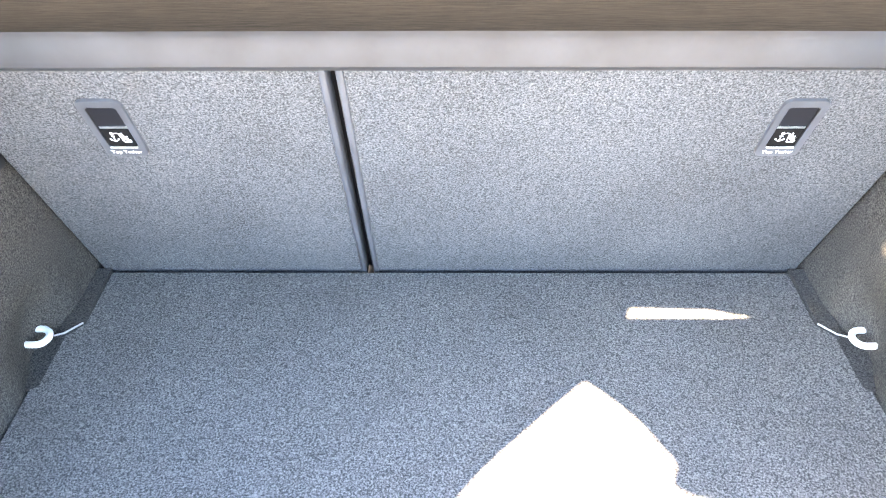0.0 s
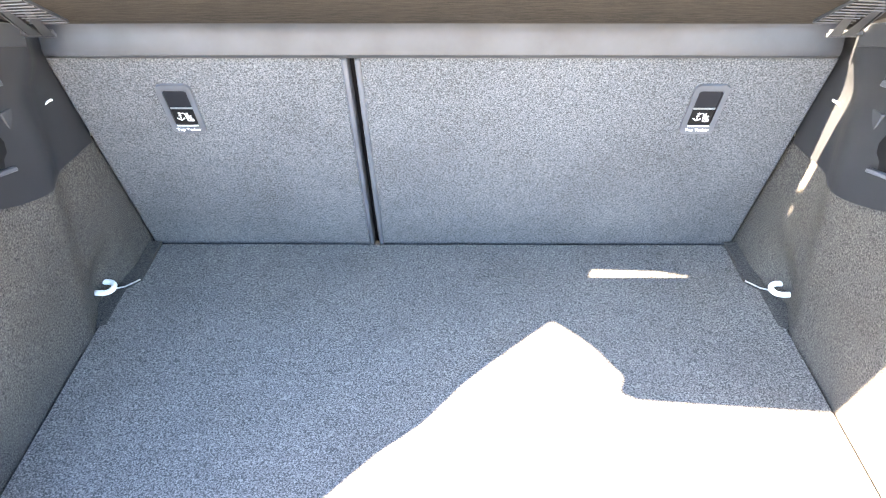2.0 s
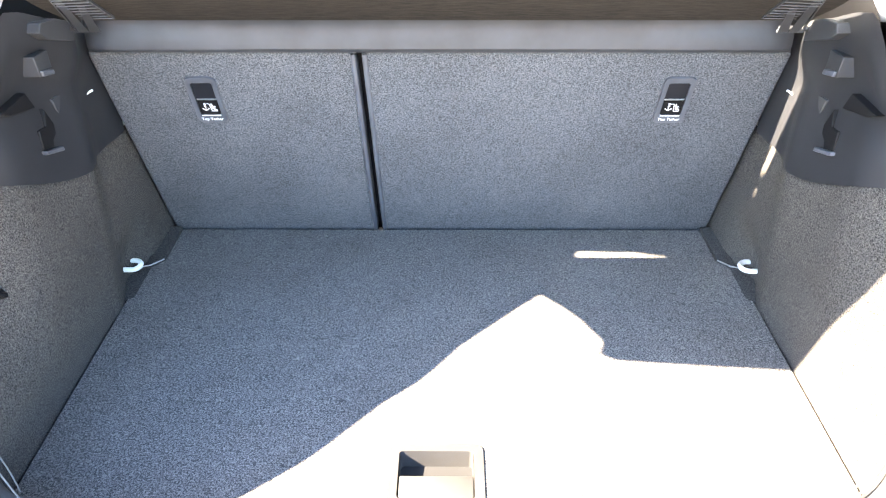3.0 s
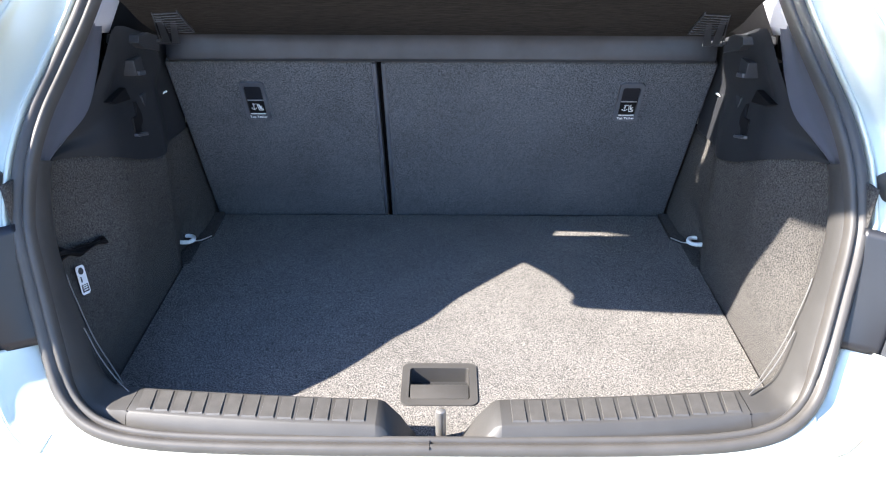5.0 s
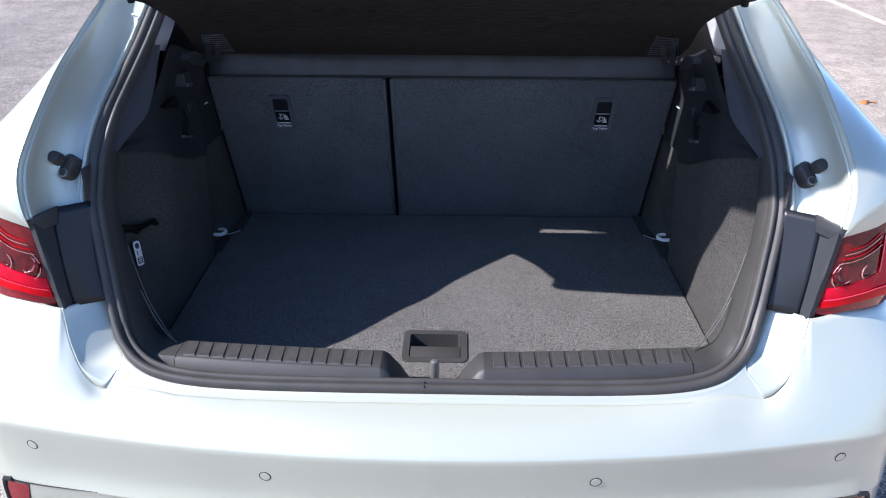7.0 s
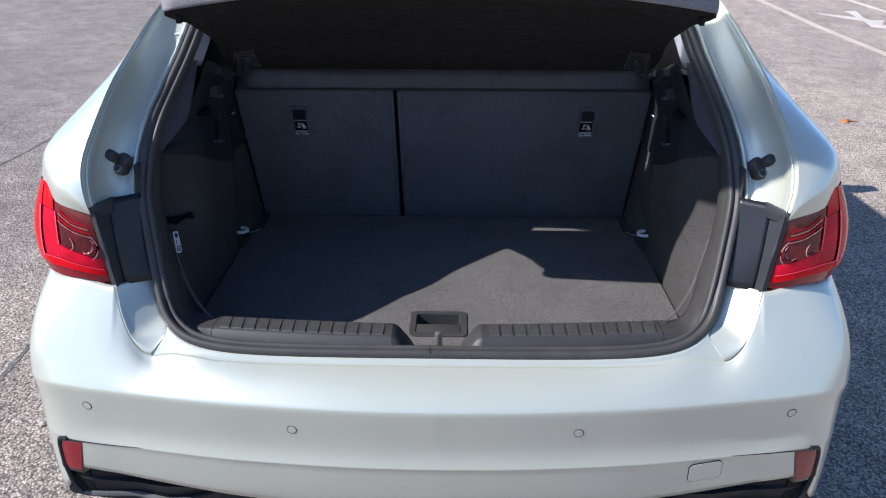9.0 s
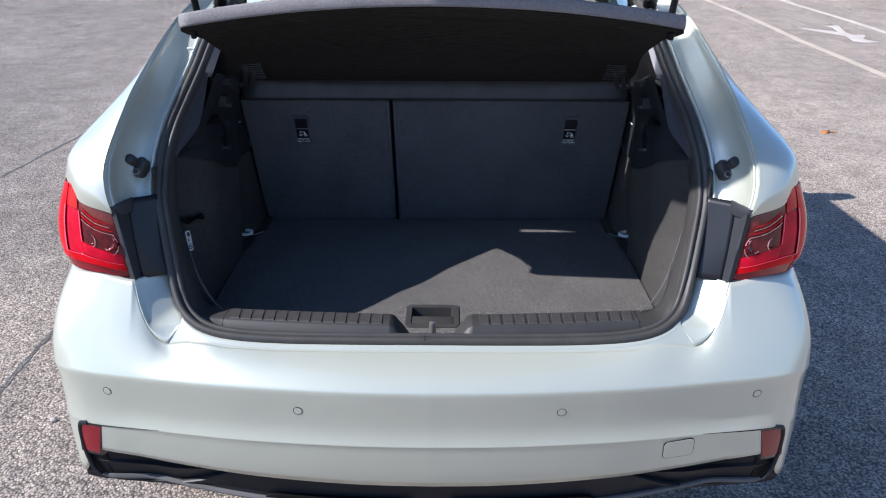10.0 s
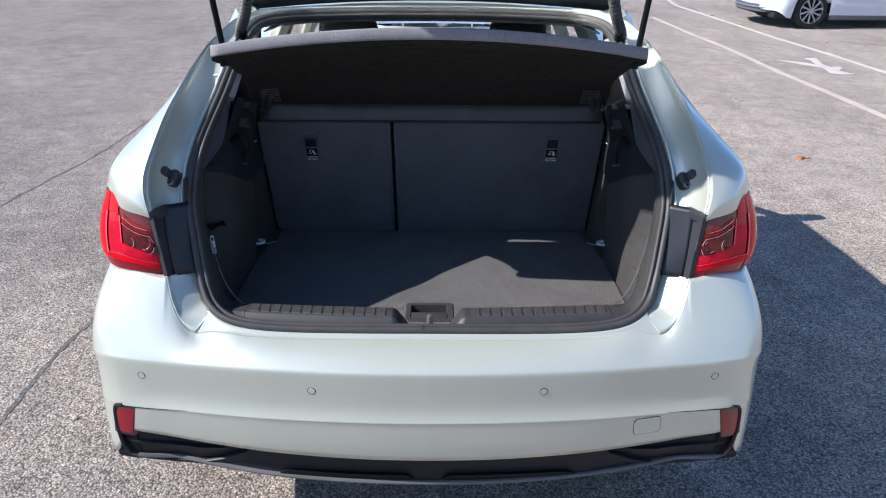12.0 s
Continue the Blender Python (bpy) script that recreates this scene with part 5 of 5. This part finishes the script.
def wedge(a, b, h0, h1, w):
    """Upright fin from a to b, both (x, v), with its heights at the two ends."""
    v = []
    for (x, q), h in ((a, h0), (b, h1)):
        v += [under(x - w / 2, q, -0.002), under(x + w / 2, q, -0.002), under(x + w / 2, q, h), under(x - w / 2, q, h)]
    return [tuple(p) for p in v], [(0, 1, 2, 3), (7, 6, 5, 4), (0, 4, 5, 1), (1, 5, 6, 2), (2, 6, 7, 3), (3, 7, 4, 0)]


def hinge_side(vf, s):
    """Hinge geometry at its place beside the shelf's corner, on side s."""
    return side_of(([(x + 0.009, y, z) for x, y, z in vf[0]], vf[1]), s)


for s in (1, -1):
    hinge = part("shelf_hinge", hinge_side(merge(wedge((0.462, 0.39), (0.512, -0.02), 0.003, 0.010, 0.0022), wedge((0.420, 0.39), (0.4315, 0.10), 0.003, 0.003, 0.0018)), s), SHELFFLAP, shelf, "grey ribbed plastic hinge", flat=True)
    for a, b in (((0.460, 0.34), (0.499, -0.005)), ((0.447, 0.25), (0.483, -0.005))):
        v = [under(a[0] - 0.005, a[1], 0.001), under(a[0] + 0.005, a[1], 0.001), under(b[0] + 0.0075, b[1], 0.013), under(b[0] - 0.0075, b[1], 0.013), under(a[0], a[1], -0.003), under(b[0], b[1], -0.003)]
        part("hinge_fin", hinge_side(([tuple(p) for p in v], [(0, 1, 2, 3), (0, 3, 5, 4), (1, 4, 5, 2), (0, 4, 1), (2, 5, 3)]), s), SHELFFLAP, hinge, flat=True)
    p, q = under(0.515, -0.03, 0.009), under(0.478, -0.03, 0.009)
    part("hinge_bar", hinge_side(tube([tuple(p), tuple(q)], 0.0028, 8), s), SHELFFLAP, hinge)
    p, q = under(0.478, -0.02, 0.006), under(0.545, -0.02, 0.006)
    part("hinge_pin", hinge_side(tube([tuple(p), tuple(p.lerp(q, 0.8)), tuple(q)], [0.0038, 0.0038, 0.0028], 10), s), PLASTIC, hinge)
    for k in range(9):
        v = 0.385 - 0.034 * k
        x0, x1 = 0.462 + 0.0045 * k - 0.010 * (k > 3), 0.420 + 0.0013 * k
        c0, c1 = under(max(x0, x1 + 0.004) - 0.012 * smooth(2, 8, k), v, 0.0035), under(x1, v, 0.0035)
        part("hinge_rib", hinge_side(tube([tuple(c0), tuple(c1)], 0.0013, 5), s), SHELFFLAP, hinge)

# ---- slots and ledges of the upper trims ----
for s in (1, -1):
    def slab(x0, x1, pts, mat, name, label=""):
        """A plate on the side wall: pts are (y, z)."""
        v = [(x, y, z) for x in (x0, x1) for y, z in pts]
        n = len(pts)
        f = [tuple(range(n))[::-1], tuple(range(n, 2 * n))] + [(i, (i + 1) % n, n + (i + 1) % n, n + i) for i in range(n)]
        return part(name, side_of((v, f), s), mat, car, label, bevel=0.0015)
    slab(0.553, 0.60, [(0.656, 0.992), (0.618, 1.004), (0.604, 1.050), (0.642, 1.052)], PLASTIC, "trim_boss", "raised black plastic boss")
    slab(0.550, 0.558, [(0.655, 0.990), (0.617, 1.002), (0.617, 1.007), (0.654, 0.996)], FLAP, "boss_edge")
    slab(0.552, 0.60, [(0.588, 0.985), (0.550, 0.993), (0.550, 1.022), (0.570, 1.022), (0.576, 1.046), (0.592, 1.018)], BLACK, "trim_slot", "dark slot in the side trim")
    slab(0.546, 0.60, [(0.592, 0.978), (0.546, 0.988), (0.545, 0.994), (0.590, 0.985)], FLAP, "slot_ledge")
    slab(0.553, 0.60, [(0.560, 1.052), (0.545, 1.078), (0.480, 1.068), (0.500, 1.060)], BLACK, "trim_slot", "dark slot in the side trim")
    slab(0.536, 0.60, [(0.598, 1.088), (0.562, 1.094), (0.558, 1.122), (0.594, 1.124)], PLASTIC, "shelf_rest", "black plastic shelf rest")
    slab(0.532, 0.540, [(0.595, 1.090), (0.566, 1.094), (0.564, 1.102), (0.593, 1.098)], FLAP, "rest_edge")
    slab(0.527, 0.585, [(0.660, 1.120), (0.590, 1.138), (0.572, 1.150), (0.580, 1.162), (0.620, 1.160), (0.660, 1.148)], PLASTIC, "shelf_bearing", "black plastic shelf bearing")
    def on_floor(vf, lift):
        return [(x, y, z + floor_z(y) + lift) for x, y, z in vf[0]], vf[1]
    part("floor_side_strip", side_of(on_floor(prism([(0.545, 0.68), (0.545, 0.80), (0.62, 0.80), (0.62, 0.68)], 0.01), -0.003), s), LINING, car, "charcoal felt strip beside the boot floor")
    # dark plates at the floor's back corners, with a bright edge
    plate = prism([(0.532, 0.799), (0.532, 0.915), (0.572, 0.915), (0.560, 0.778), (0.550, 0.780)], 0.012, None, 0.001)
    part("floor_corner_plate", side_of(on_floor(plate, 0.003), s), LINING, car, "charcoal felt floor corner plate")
    part("plate_edge", side_of(on_floor(tube([(0.531, 0.797, 0.0), (0.550, 0.776, 0.001), (0.562, 0.770, 0.002)], 0.0013, 6), 0.004), s), ZINC, car)
    # thin bright mouldings on the rim
    for k, (pts) in enumerate(([(0.497, 0.214, 0.6905), (0.520, 0.236, 0.706), (0.548, 0.254, 0.748), (0.571, 0.268, 0.820), (0.578, 0.274, 0.85)], [(0.478, 0.190, 0.6925), (0.506, 0.212, 0.702), (0.532, 0.228, 0.732), (0.552, 0.240, 0.775)])):
        part("rim_moulding", side_of(tube([(x - 0.002, y - 0.003, z + 0.001) for x, y, z in spline(pts, 22)], 0.0011, 6), s), GREYLIP, car)

# tag and strap on the near-side lining
def side_tag():
    m = facing(Vector((-0.591, 0.338, 0.806)), Vector((0.96, -0.20, 0.20)).normalized()) @ pose(0, 0, 0, 0, 0, -9) @ Matrix.Diagonal((0.8, 0.85, 0.8, 1))
    t = thing("care_tag", tuple(m.translation), "small white printed tag hanging by the side lining", "tag")
    part("tag_paper", prism(rounded(0.024, 0.058, 0.006), 0.0012, m), LABELWHITE, t)
    ring = [(0.007 * math.cos(a), 0.018 + 0.007 * math.sin(a)) for a in np.linspace(0, 2 * math.pi, 20, endpoint=False)]
    part("tag_print", merge(prism(ring, 0.0006, m @ Matrix.Translation((0, 0, 0.0006))), prism([(-0.006, -0.004), (-0.003, -0.004), (-0.003, 0.007), (-0.006, 0.007)], 0.0006, m @ Matrix.Translation((0, 0, 0.0006)))), INK, t)
    part("tag_block", prism([(-0.009, -0.024), (0.009, -0.024), (0.009, -0.009), (-0.009, -0.009)], 0.0006, m @ Matrix.Translation((0, 0, 0.0006))), INK, t)
    part("tag_bars", merge(*[prism([(-0.006, y), (0.006, y), (0.006, y + 0.002), (-0.006, y + 0.002)], 0.0004, m @ Matrix.Translation((0, 0, 0.0011))) for y in (-0.021, -0.0165, -0.0125)]), LABELWHITE, t)


side_tag()
strap_rows = []
for k, u in enumerate(np.linspace(0, 1, 24)):
    y = 0.285 + 0.125 * u
    z = 0.872 - 0.030 * u + 0.004 * math.sin(9 * u)
    w = 0.011 * (1 - 0.65 * u) + 0.003 * math.sin(14 * u)
    x = -(lining_x(y, z) - 0.012 - 0.008 * math.sin(math.pi * u))
    strap_rows.append([(x - 0.006 * abs(v) + 0.003 * math.sin(6 * v + 3 * u), y, z + w * v) for v in np.linspace(-1, 1, 9)])
tagged(part("elastic_strap", grid(strap_rows), BLACK, solid=0.003), "slack black elastic strap on the side lining", "strap")

# ---- rubber buffers in the gutter ----
for s in (1, -1):
    base = Vector((s * 0.650, 0.258, 1.006))
    axis = Vector((s * 0.10, -0.80, 0.58)).normalized()
    m = facing(base, axis)
    out = [(x * 0.95, y) for x, y in rounded(0.029, 0.047, 0.013, 6)]
    foot = part("stop_buffer", prism(out, 0.030, m @ Matrix.Translation((0, 0, 0.012)) @ pose(0, 0, 0, 0, 0, 14 * s), 0.006), RUBBER, car, "black rubber tailgate stop buffer")
    tip = base + axis * 0.008 + Vector((s * 0.010, 0, 0.011))
    part("buffer_stop", tube([tip, tip + axis * 0.012, tip + axis * 0.018, tip + axis * 0.0195], [0.0118, 0.0114, 0.0105, 0.0080], 18), SILL, foot, "round rubber stop")
    hole = base + axis * 0.0128 + Vector((0, 0, -0.014))
    part("buffer_screw", tube([hole - axis * 0.004, hole + axis * 0.0006], 0.0065, 14), BLACK, foot)
    m2 = m @ Matrix.Translation((0, -0.014, 0.0135))
    part("screw_ring", moved(grid([[(r * math.cos(a), r * math.sin(a), z) for r, z in ((0.0078, -0.003), (0.0078, 0.0004), (0.0066, 0.0008), (0.006, -0.003))] for a in np.linspace(0, 2 * math.pi, 19)]), m2), PINGREY, foot)

# chalk stroke on the near-side gutter
part("chalk_mark", merge(*[tube([(x, y - 0.0014, z + 0.0014) for x, y, z in (p, q)], 0.0019, 6) for p, q in (((-0.597, 0.4935, 1.2445), (-0.5775, 0.4905, 1.2472)), ((-0.5775, 0.4905, 1.2472), (-0.5806, 0.4762, 1.2358)))]), CHALK, car, "faded chalk stroke")

# ---- gas struts, cable conduits ----
for s in (1, -1):
    strut = part("gas_strut", tube([(s * 0.590, 0.585, 1.300), (s * 0.592, 0.545, 1.40), (s * 0.600, 0.470, 1.60)], [0.0085, 0.0085, 0.0085], 12), BLACK, car, "black tailgate gas strut")
    part("strut_rod", tube([(s * 0.600, 0.470, 1.60), (s * 0.606, 0.40, 1.80)], 0.0045, 10), PINGREY, strut)
    part("strut_ball", tube([(s * 0.590, 0.590, 1.285), (s * 0.590, 0.584, 1.303)], [0.012, 0.011], 12), BLACK, strut)
    path = spline([(s * 0.560, 0.66, 1.335), (s * 0.551, 0.635, 1.365), (s * 0.524, 0.588, 1.405), (s * 0.504, 0.550, 1.45), (s * 0.485, 0.529, 1.49), (s * 0.450, 0.497, 1.585), (s * 0.434, 0.50, 1.62), (s * 0.43, 0.56, 1.70)], 140)
    part("cable_conduit", tube([tuple(p) for p in path], [0.0142 + 0.0026 * math.cos(2 * math.pi * i / 4) for i in range(140)], 14), RUBBER, car, "black corrugated cable conduit")
    part("conduit_boot", tube([(s * 0.562, 0.668, 1.328), (s * 0.550, 0.640, 1.350), (s * 0.544, 0.622, 1.366)], [0.017, 0.0165, 0.0125], 14), BLACK, car)

# inner frame over the opening and the cabin behind
part("roof_rear_trim", grid([spline([(p[0], p[1] + 0.008, p[2] - 0.010), (p[0] * 0.985, p[1] + 0.02, p[2] - 0.024), (p[0] * 0.965, p[1] + 0.05, p[2] - 0.030)], 8) for p in list(SEAL[168:]) + [(-q[0], q[1], q[2]) for q in reversed(SEAL[168:-1])]]), PILLAR, car, "pale grey roof edge trim", solid=0.003)


def front_seat(s):
    st = thing("front_seat", (s * 0.36, 2.05, 0.35), "dark cloth front seat with headrest", "car seat", "front seats")
    part("backrest", moved(block(-0.24, 0.24, -0.06, 0.06, 0.0, 0.62, 0.05, 4), Matrix.Translation((s * 0.36, 1.90, 0.62)) @ pose(0, 0, 0, 18)), CABIN, st)
    part("headrest", moved(block(-0.12, 0.12, -0.045, 0.045, 0.0, 0.17, 0.035, 4), Matrix.Translation((s * 0.36, 1.70, 1.235)) @ pose(0, 0, 0, 12)), CABIN, st)
    part("cushion", block(s * 0.36 - 0.25, s * 0.36 + 0.25, 1.95, 2.45, 0.48, 0.64, 0.05, 3), CABIN, st)


front_seat(1)
front_seat(-1)
for x in (-0.33, 0.33):
    part("rear_headrest", block(x - 0.12, x + 0.12, 0.735, 0.82, 1.175, 1.27, 0.03, 3), CABIN, rear_seat)
part("dashboard", block(-0.70, 0.70, 2.70, 3.10, 0.60, 0.96, 0.05, 3), CABIN, car)

# ---- parked car beyond the lane ----
def parked_car():
    gx, gy = 7.23, 13.03
    along = Vector((0.993, 0.116, ground_z(gx + 0.993, gy + 0.116) - ground_z(gx, gy))).normalized()
    across = Vector((-0.116, 0.993, ground_z(gx - 0.116, gy + 0.993) - ground_z(gx, gy))).normalized()
    up = along.cross(across).normalized()
    m = Matrix.Translation((gx, gy, ground_z(gx, gy))) @ Matrix((along, across, up)).transposed().to_4x4()
    pc = thing("parked_car", (gx + 1.2, gy + 0.9, ground_z(gx + 1.2, gy + 0.9)), "white parked car with silver multi-spoke wheels", "car")
    W, R = 1.72, 0.340

    def low(x):
        g = 0.20 + 0.13 * smooth(-0.42, -0.70, x)
        for c in (0.0, 2.60):
            if abs(x - c) < 0.385:
                g = max(g, R + 0.01 + math.sqrt(0.385 ** 2 - (x - c) ** 2))
        return min(g, 0.74)

    def skin(yside):
        rows = []
        for x in np.linspace(-0.86, 3.42, 120):
            lo = low(x)
            inset = 0.42 * smooth(-0.45, -0.95, x) ** 1.6 + 0.42 * smooth(3.0, 3.55, x) ** 1.6
            col = []
            for z in np.linspace(lo, 0.92, 14):
                o = inset + 0.03 * smooth(0.45, 0.2, z) + 0.05 * max(0, z - 0.7) + 0.014 * smooth(0.50, 0.58, z) * smooth(0.72, 0.60, z)
                col.append((x, o if yside == 0 else W - o, z))
            rows.append(col)
        return grid(rows)
    body = part("body", moved(merge(skin(0), skin(1), grid([[(x, y, 0.92 + 0.02 * math.sin(math.pi * y / W)) for y in np.linspace(0.05, W - 0.05, 8)] for x in np.linspace(-0.8, 3.4, 14)])), m), FARWHITE, pc, "white painted body")
    for x, d in ((-0.86, -0.10), (3.42, 0.10)):
        part("end_panel", moved(grid([[(x + d * math.sin(math.pi * v), 0.36 + (W - 0.72) * v, z) for v in np.linspace(0, 1, 12)] for z in np.linspace(0.36, 0.92, 8)]), m), FARWHITE, body)
    part("lower_bumper", moved(grid([[(-0.87 - 0.11 * math.sin(math.pi * v) + 0.03 * (z < 0.25) + 0.55 * (abs(v - 0.5) * 2) ** 6 * 0.7, 0.20 + (W - 0.40) * v, z) for v in np.linspace(0, 1, 24)] for z in (0.28, 0.31, 0.35, 0.39, 0.42)]), m), FARGREY, pc, "grey plastic lower bumper")
    part("bumper_strip", moved(tube([(-0.885 - 0.115 * math.sin(math.pi * v) + 0.55 * (abs(v - 0.5) * 2) ** 6 * 0.7, 0.19 + (W - 0.38) * v, 0.365) for v in np.linspace(0, 1, 24)], 0.014, 6), m), ALLOY, pc, "bright bumper strip")
    part("side_skirt", moved(merge(block(0.40, 2.2, 0.010, 0.05, 0.17, 0.26, 0.015), block(0.40, 2.2, W - 0.05, W - 0.01, 0.17, 0.26, 0.015)), m), FARGREY, pc)
    part("door_crease", moved(prism([(0.52, 0.57), (2.1, 0.50), (2.1, 0.545), (0.62, 0.60)], 0.012, pose(0, -0.004, 0, 90)), m), FARWHITE, pc)
    part("glasshouse", moved(grid([[(0.3 + 2.2 * v - (0.55 * h if v < 0.5 else -0.3) * -1 * (0.5 if v < 0.5 else -1) * 0.6, 0.08 + 0.14 * h + (W - 0.16 - 0.28 * h) * u, 0.92 + 0.50 * h) for v in np.linspace(-0.15, 1, 8)] for u, h in ((0, 0), (0, 0.9), (0.2, 1), (0.8, 1), (1, 0.9), (1, 0))]), m), TINTED, pc, "dark glasshouse")
    part("floor_pan", moved(block(-0.7, 3.3, 0.12, W - 0.12, 0.19, 0.30, 0.02), m), UNDER, pc)
    for cx in (0.0, 2.60):
        for cy, s in ((0.115, -1), (W - 0.115, 1)):
            ty = [[(cx + r * math.cos(t), cy + a, R + r * math.sin(t)) for a, r in ((-0.10, 0.225), (-0.105, 0.285), (-0.085, 0.334), (0.085, 0.334), (0.105, 0.285), (0.10, 0.225))] for t in np.linspace(0, 2 * math.pi, 41)]
            wheel = part("wheel", moved(grid(ty, True), m), TYRE, pc)
            rim = [grid([[(cx + r * math.cos(t), cy + s * a, R + r * math.sin(t)) for a, r in ((0.104, 0.236), (0.108, 0.226), (0.03, 0.214))] for t in np.linspace(0, 2 * math.pi, 41)])]
            for k in range(10):
                t = 2 * math.pi * k / 10
                rim.append(tube([(cx + 0.03 * math.cos(t), cy + s * 0.085, R + 0.03 * math.sin(t)), (cx + 0.22 * math.cos(t + 0.25), cy + s * 0.10, R + 0.22 * math.sin(t + 0.25))], [0.015, 0.021], 6))
            rim.append(tube([(cx, cy + s * 0.07, R), (cx, cy + s * 0.10, R)], 0.04, 12))
            part("rim", moved(merge(*rim), m), ALLOY, wheel, "silver multi-spoke rim")
            part("hub_plate", moved(tube([(cx, cy + s * 0.01, R), (cx, cy + s * 0.03, R)], 0.20, 20), m), UNDER, wheel)
    return pc, m


row_car, row_pose = parked_car()
# added copy of the car: a made-up white fill for the brightness behind the cabin
rise = (ground_z(0, 8.0) - ground_z(0, 6.0)) / 2.0
nose = Matrix.Translation((0.86, 6.3, ground_z(0, 6.3))) @ pose(0, 0, 0, math.degrees(math.atan(rise)), 0, 0) @ pose(0, 0, 0, 0, 0, 90)
ahead = copy_thing(row_car, nose @ row_pose.inverted() @ row_car.matrix_basis)
tagged(ahead, "added white car shape that fills the bright area behind the cabin", "car")

# ---- leaf and pebbles on the asphalt ----
def leaf(x, y, size, turn, label):
    out = [(0.5, 0), (0.3, 0.22), (0.05, 0.2), (-0.05, 0.38), (-0.25, 0.18), (-0.5, 0.05), (-0.3, -0.12), (-0.1, -0.34), (0.08, -0.16), (0.3, -0.2)]
    pts = [(a * size, b * size) for a, b in out]
    z = ground_z(x, y)
    v = [(a, b, 0.012 * size / 0.1 * math.sin(a * 20 / size * 0.1 + b * 9 / size * 0.1) + 0.14 * size * (abs(b) / size)) for a, b in pts] + [(0, 0, 0.01)]
    f = [(i, (i + 1) % len(pts), len(pts)) for i in range(len(pts))]
    ob = part("fallen_leaf", moved((v, f), Matrix.Translation((x, y, z + 0.003)) @ pose(0, 0, 0, 5, -4, turn)), LEAF, solid=0.002)
    tagged(ob, label, "leaf", "fallen leaves")


leaf(3.10, 4.48, 0.11, 30, "dry orange leaf lying on the asphalt")
leaf(3.18, 4.50, 0.07, 140, "small curled brown leaf on the asphalt")
for x, y, size, turn in ((5.05, 11.6, 0.07, 20), (5.6, 14.1, 0.09, 80), (5.9, 14.6, 0.10, 200), (7.35, 12.45, 0.07, 130), (7.9, 12.0, 0.06, 300), (8.3, 11.2, 0.08, 60)):
    leaf(x, y, size, turn, "dry brown leaf scrap on the asphalt")
for k, (x, y, r) in enumerate(((-1.30, 0.78, 0.014), (-1.9, 2.4, 0.008), (-1.75, 1.1, 0.007), (2.0, 2.2, 0.007), (5.9, 6.8, 0.02), (6.9, 11.6, 0.03), (-2.2, 1.7, 0.008), (-3.0, 4.9, 0.012))):
    bm = bmesh.new()
    bmesh.ops.create_icosphere(bm, subdivisions=2, radius=r)
    for v in bm.verts:
        v.co *= 0.8 + 0.4 * noise.noise(v.co / r * 0.9 + Vector((k, 0, 0)))
        v.co.z *= 0.7
    bm.verts.index_update()
    vf = [(v.co.x + x, v.co.y + y, v.co.z + ground_z(x, y) + r * 0.45) for v in bm.verts], [tuple(v.index for v in f.verts) for f in bm.faces]
    bm.free()
    tagged(part("pebble", vf, STONE), "small pale loose stone on the asphalt", "stone", "loose stones")
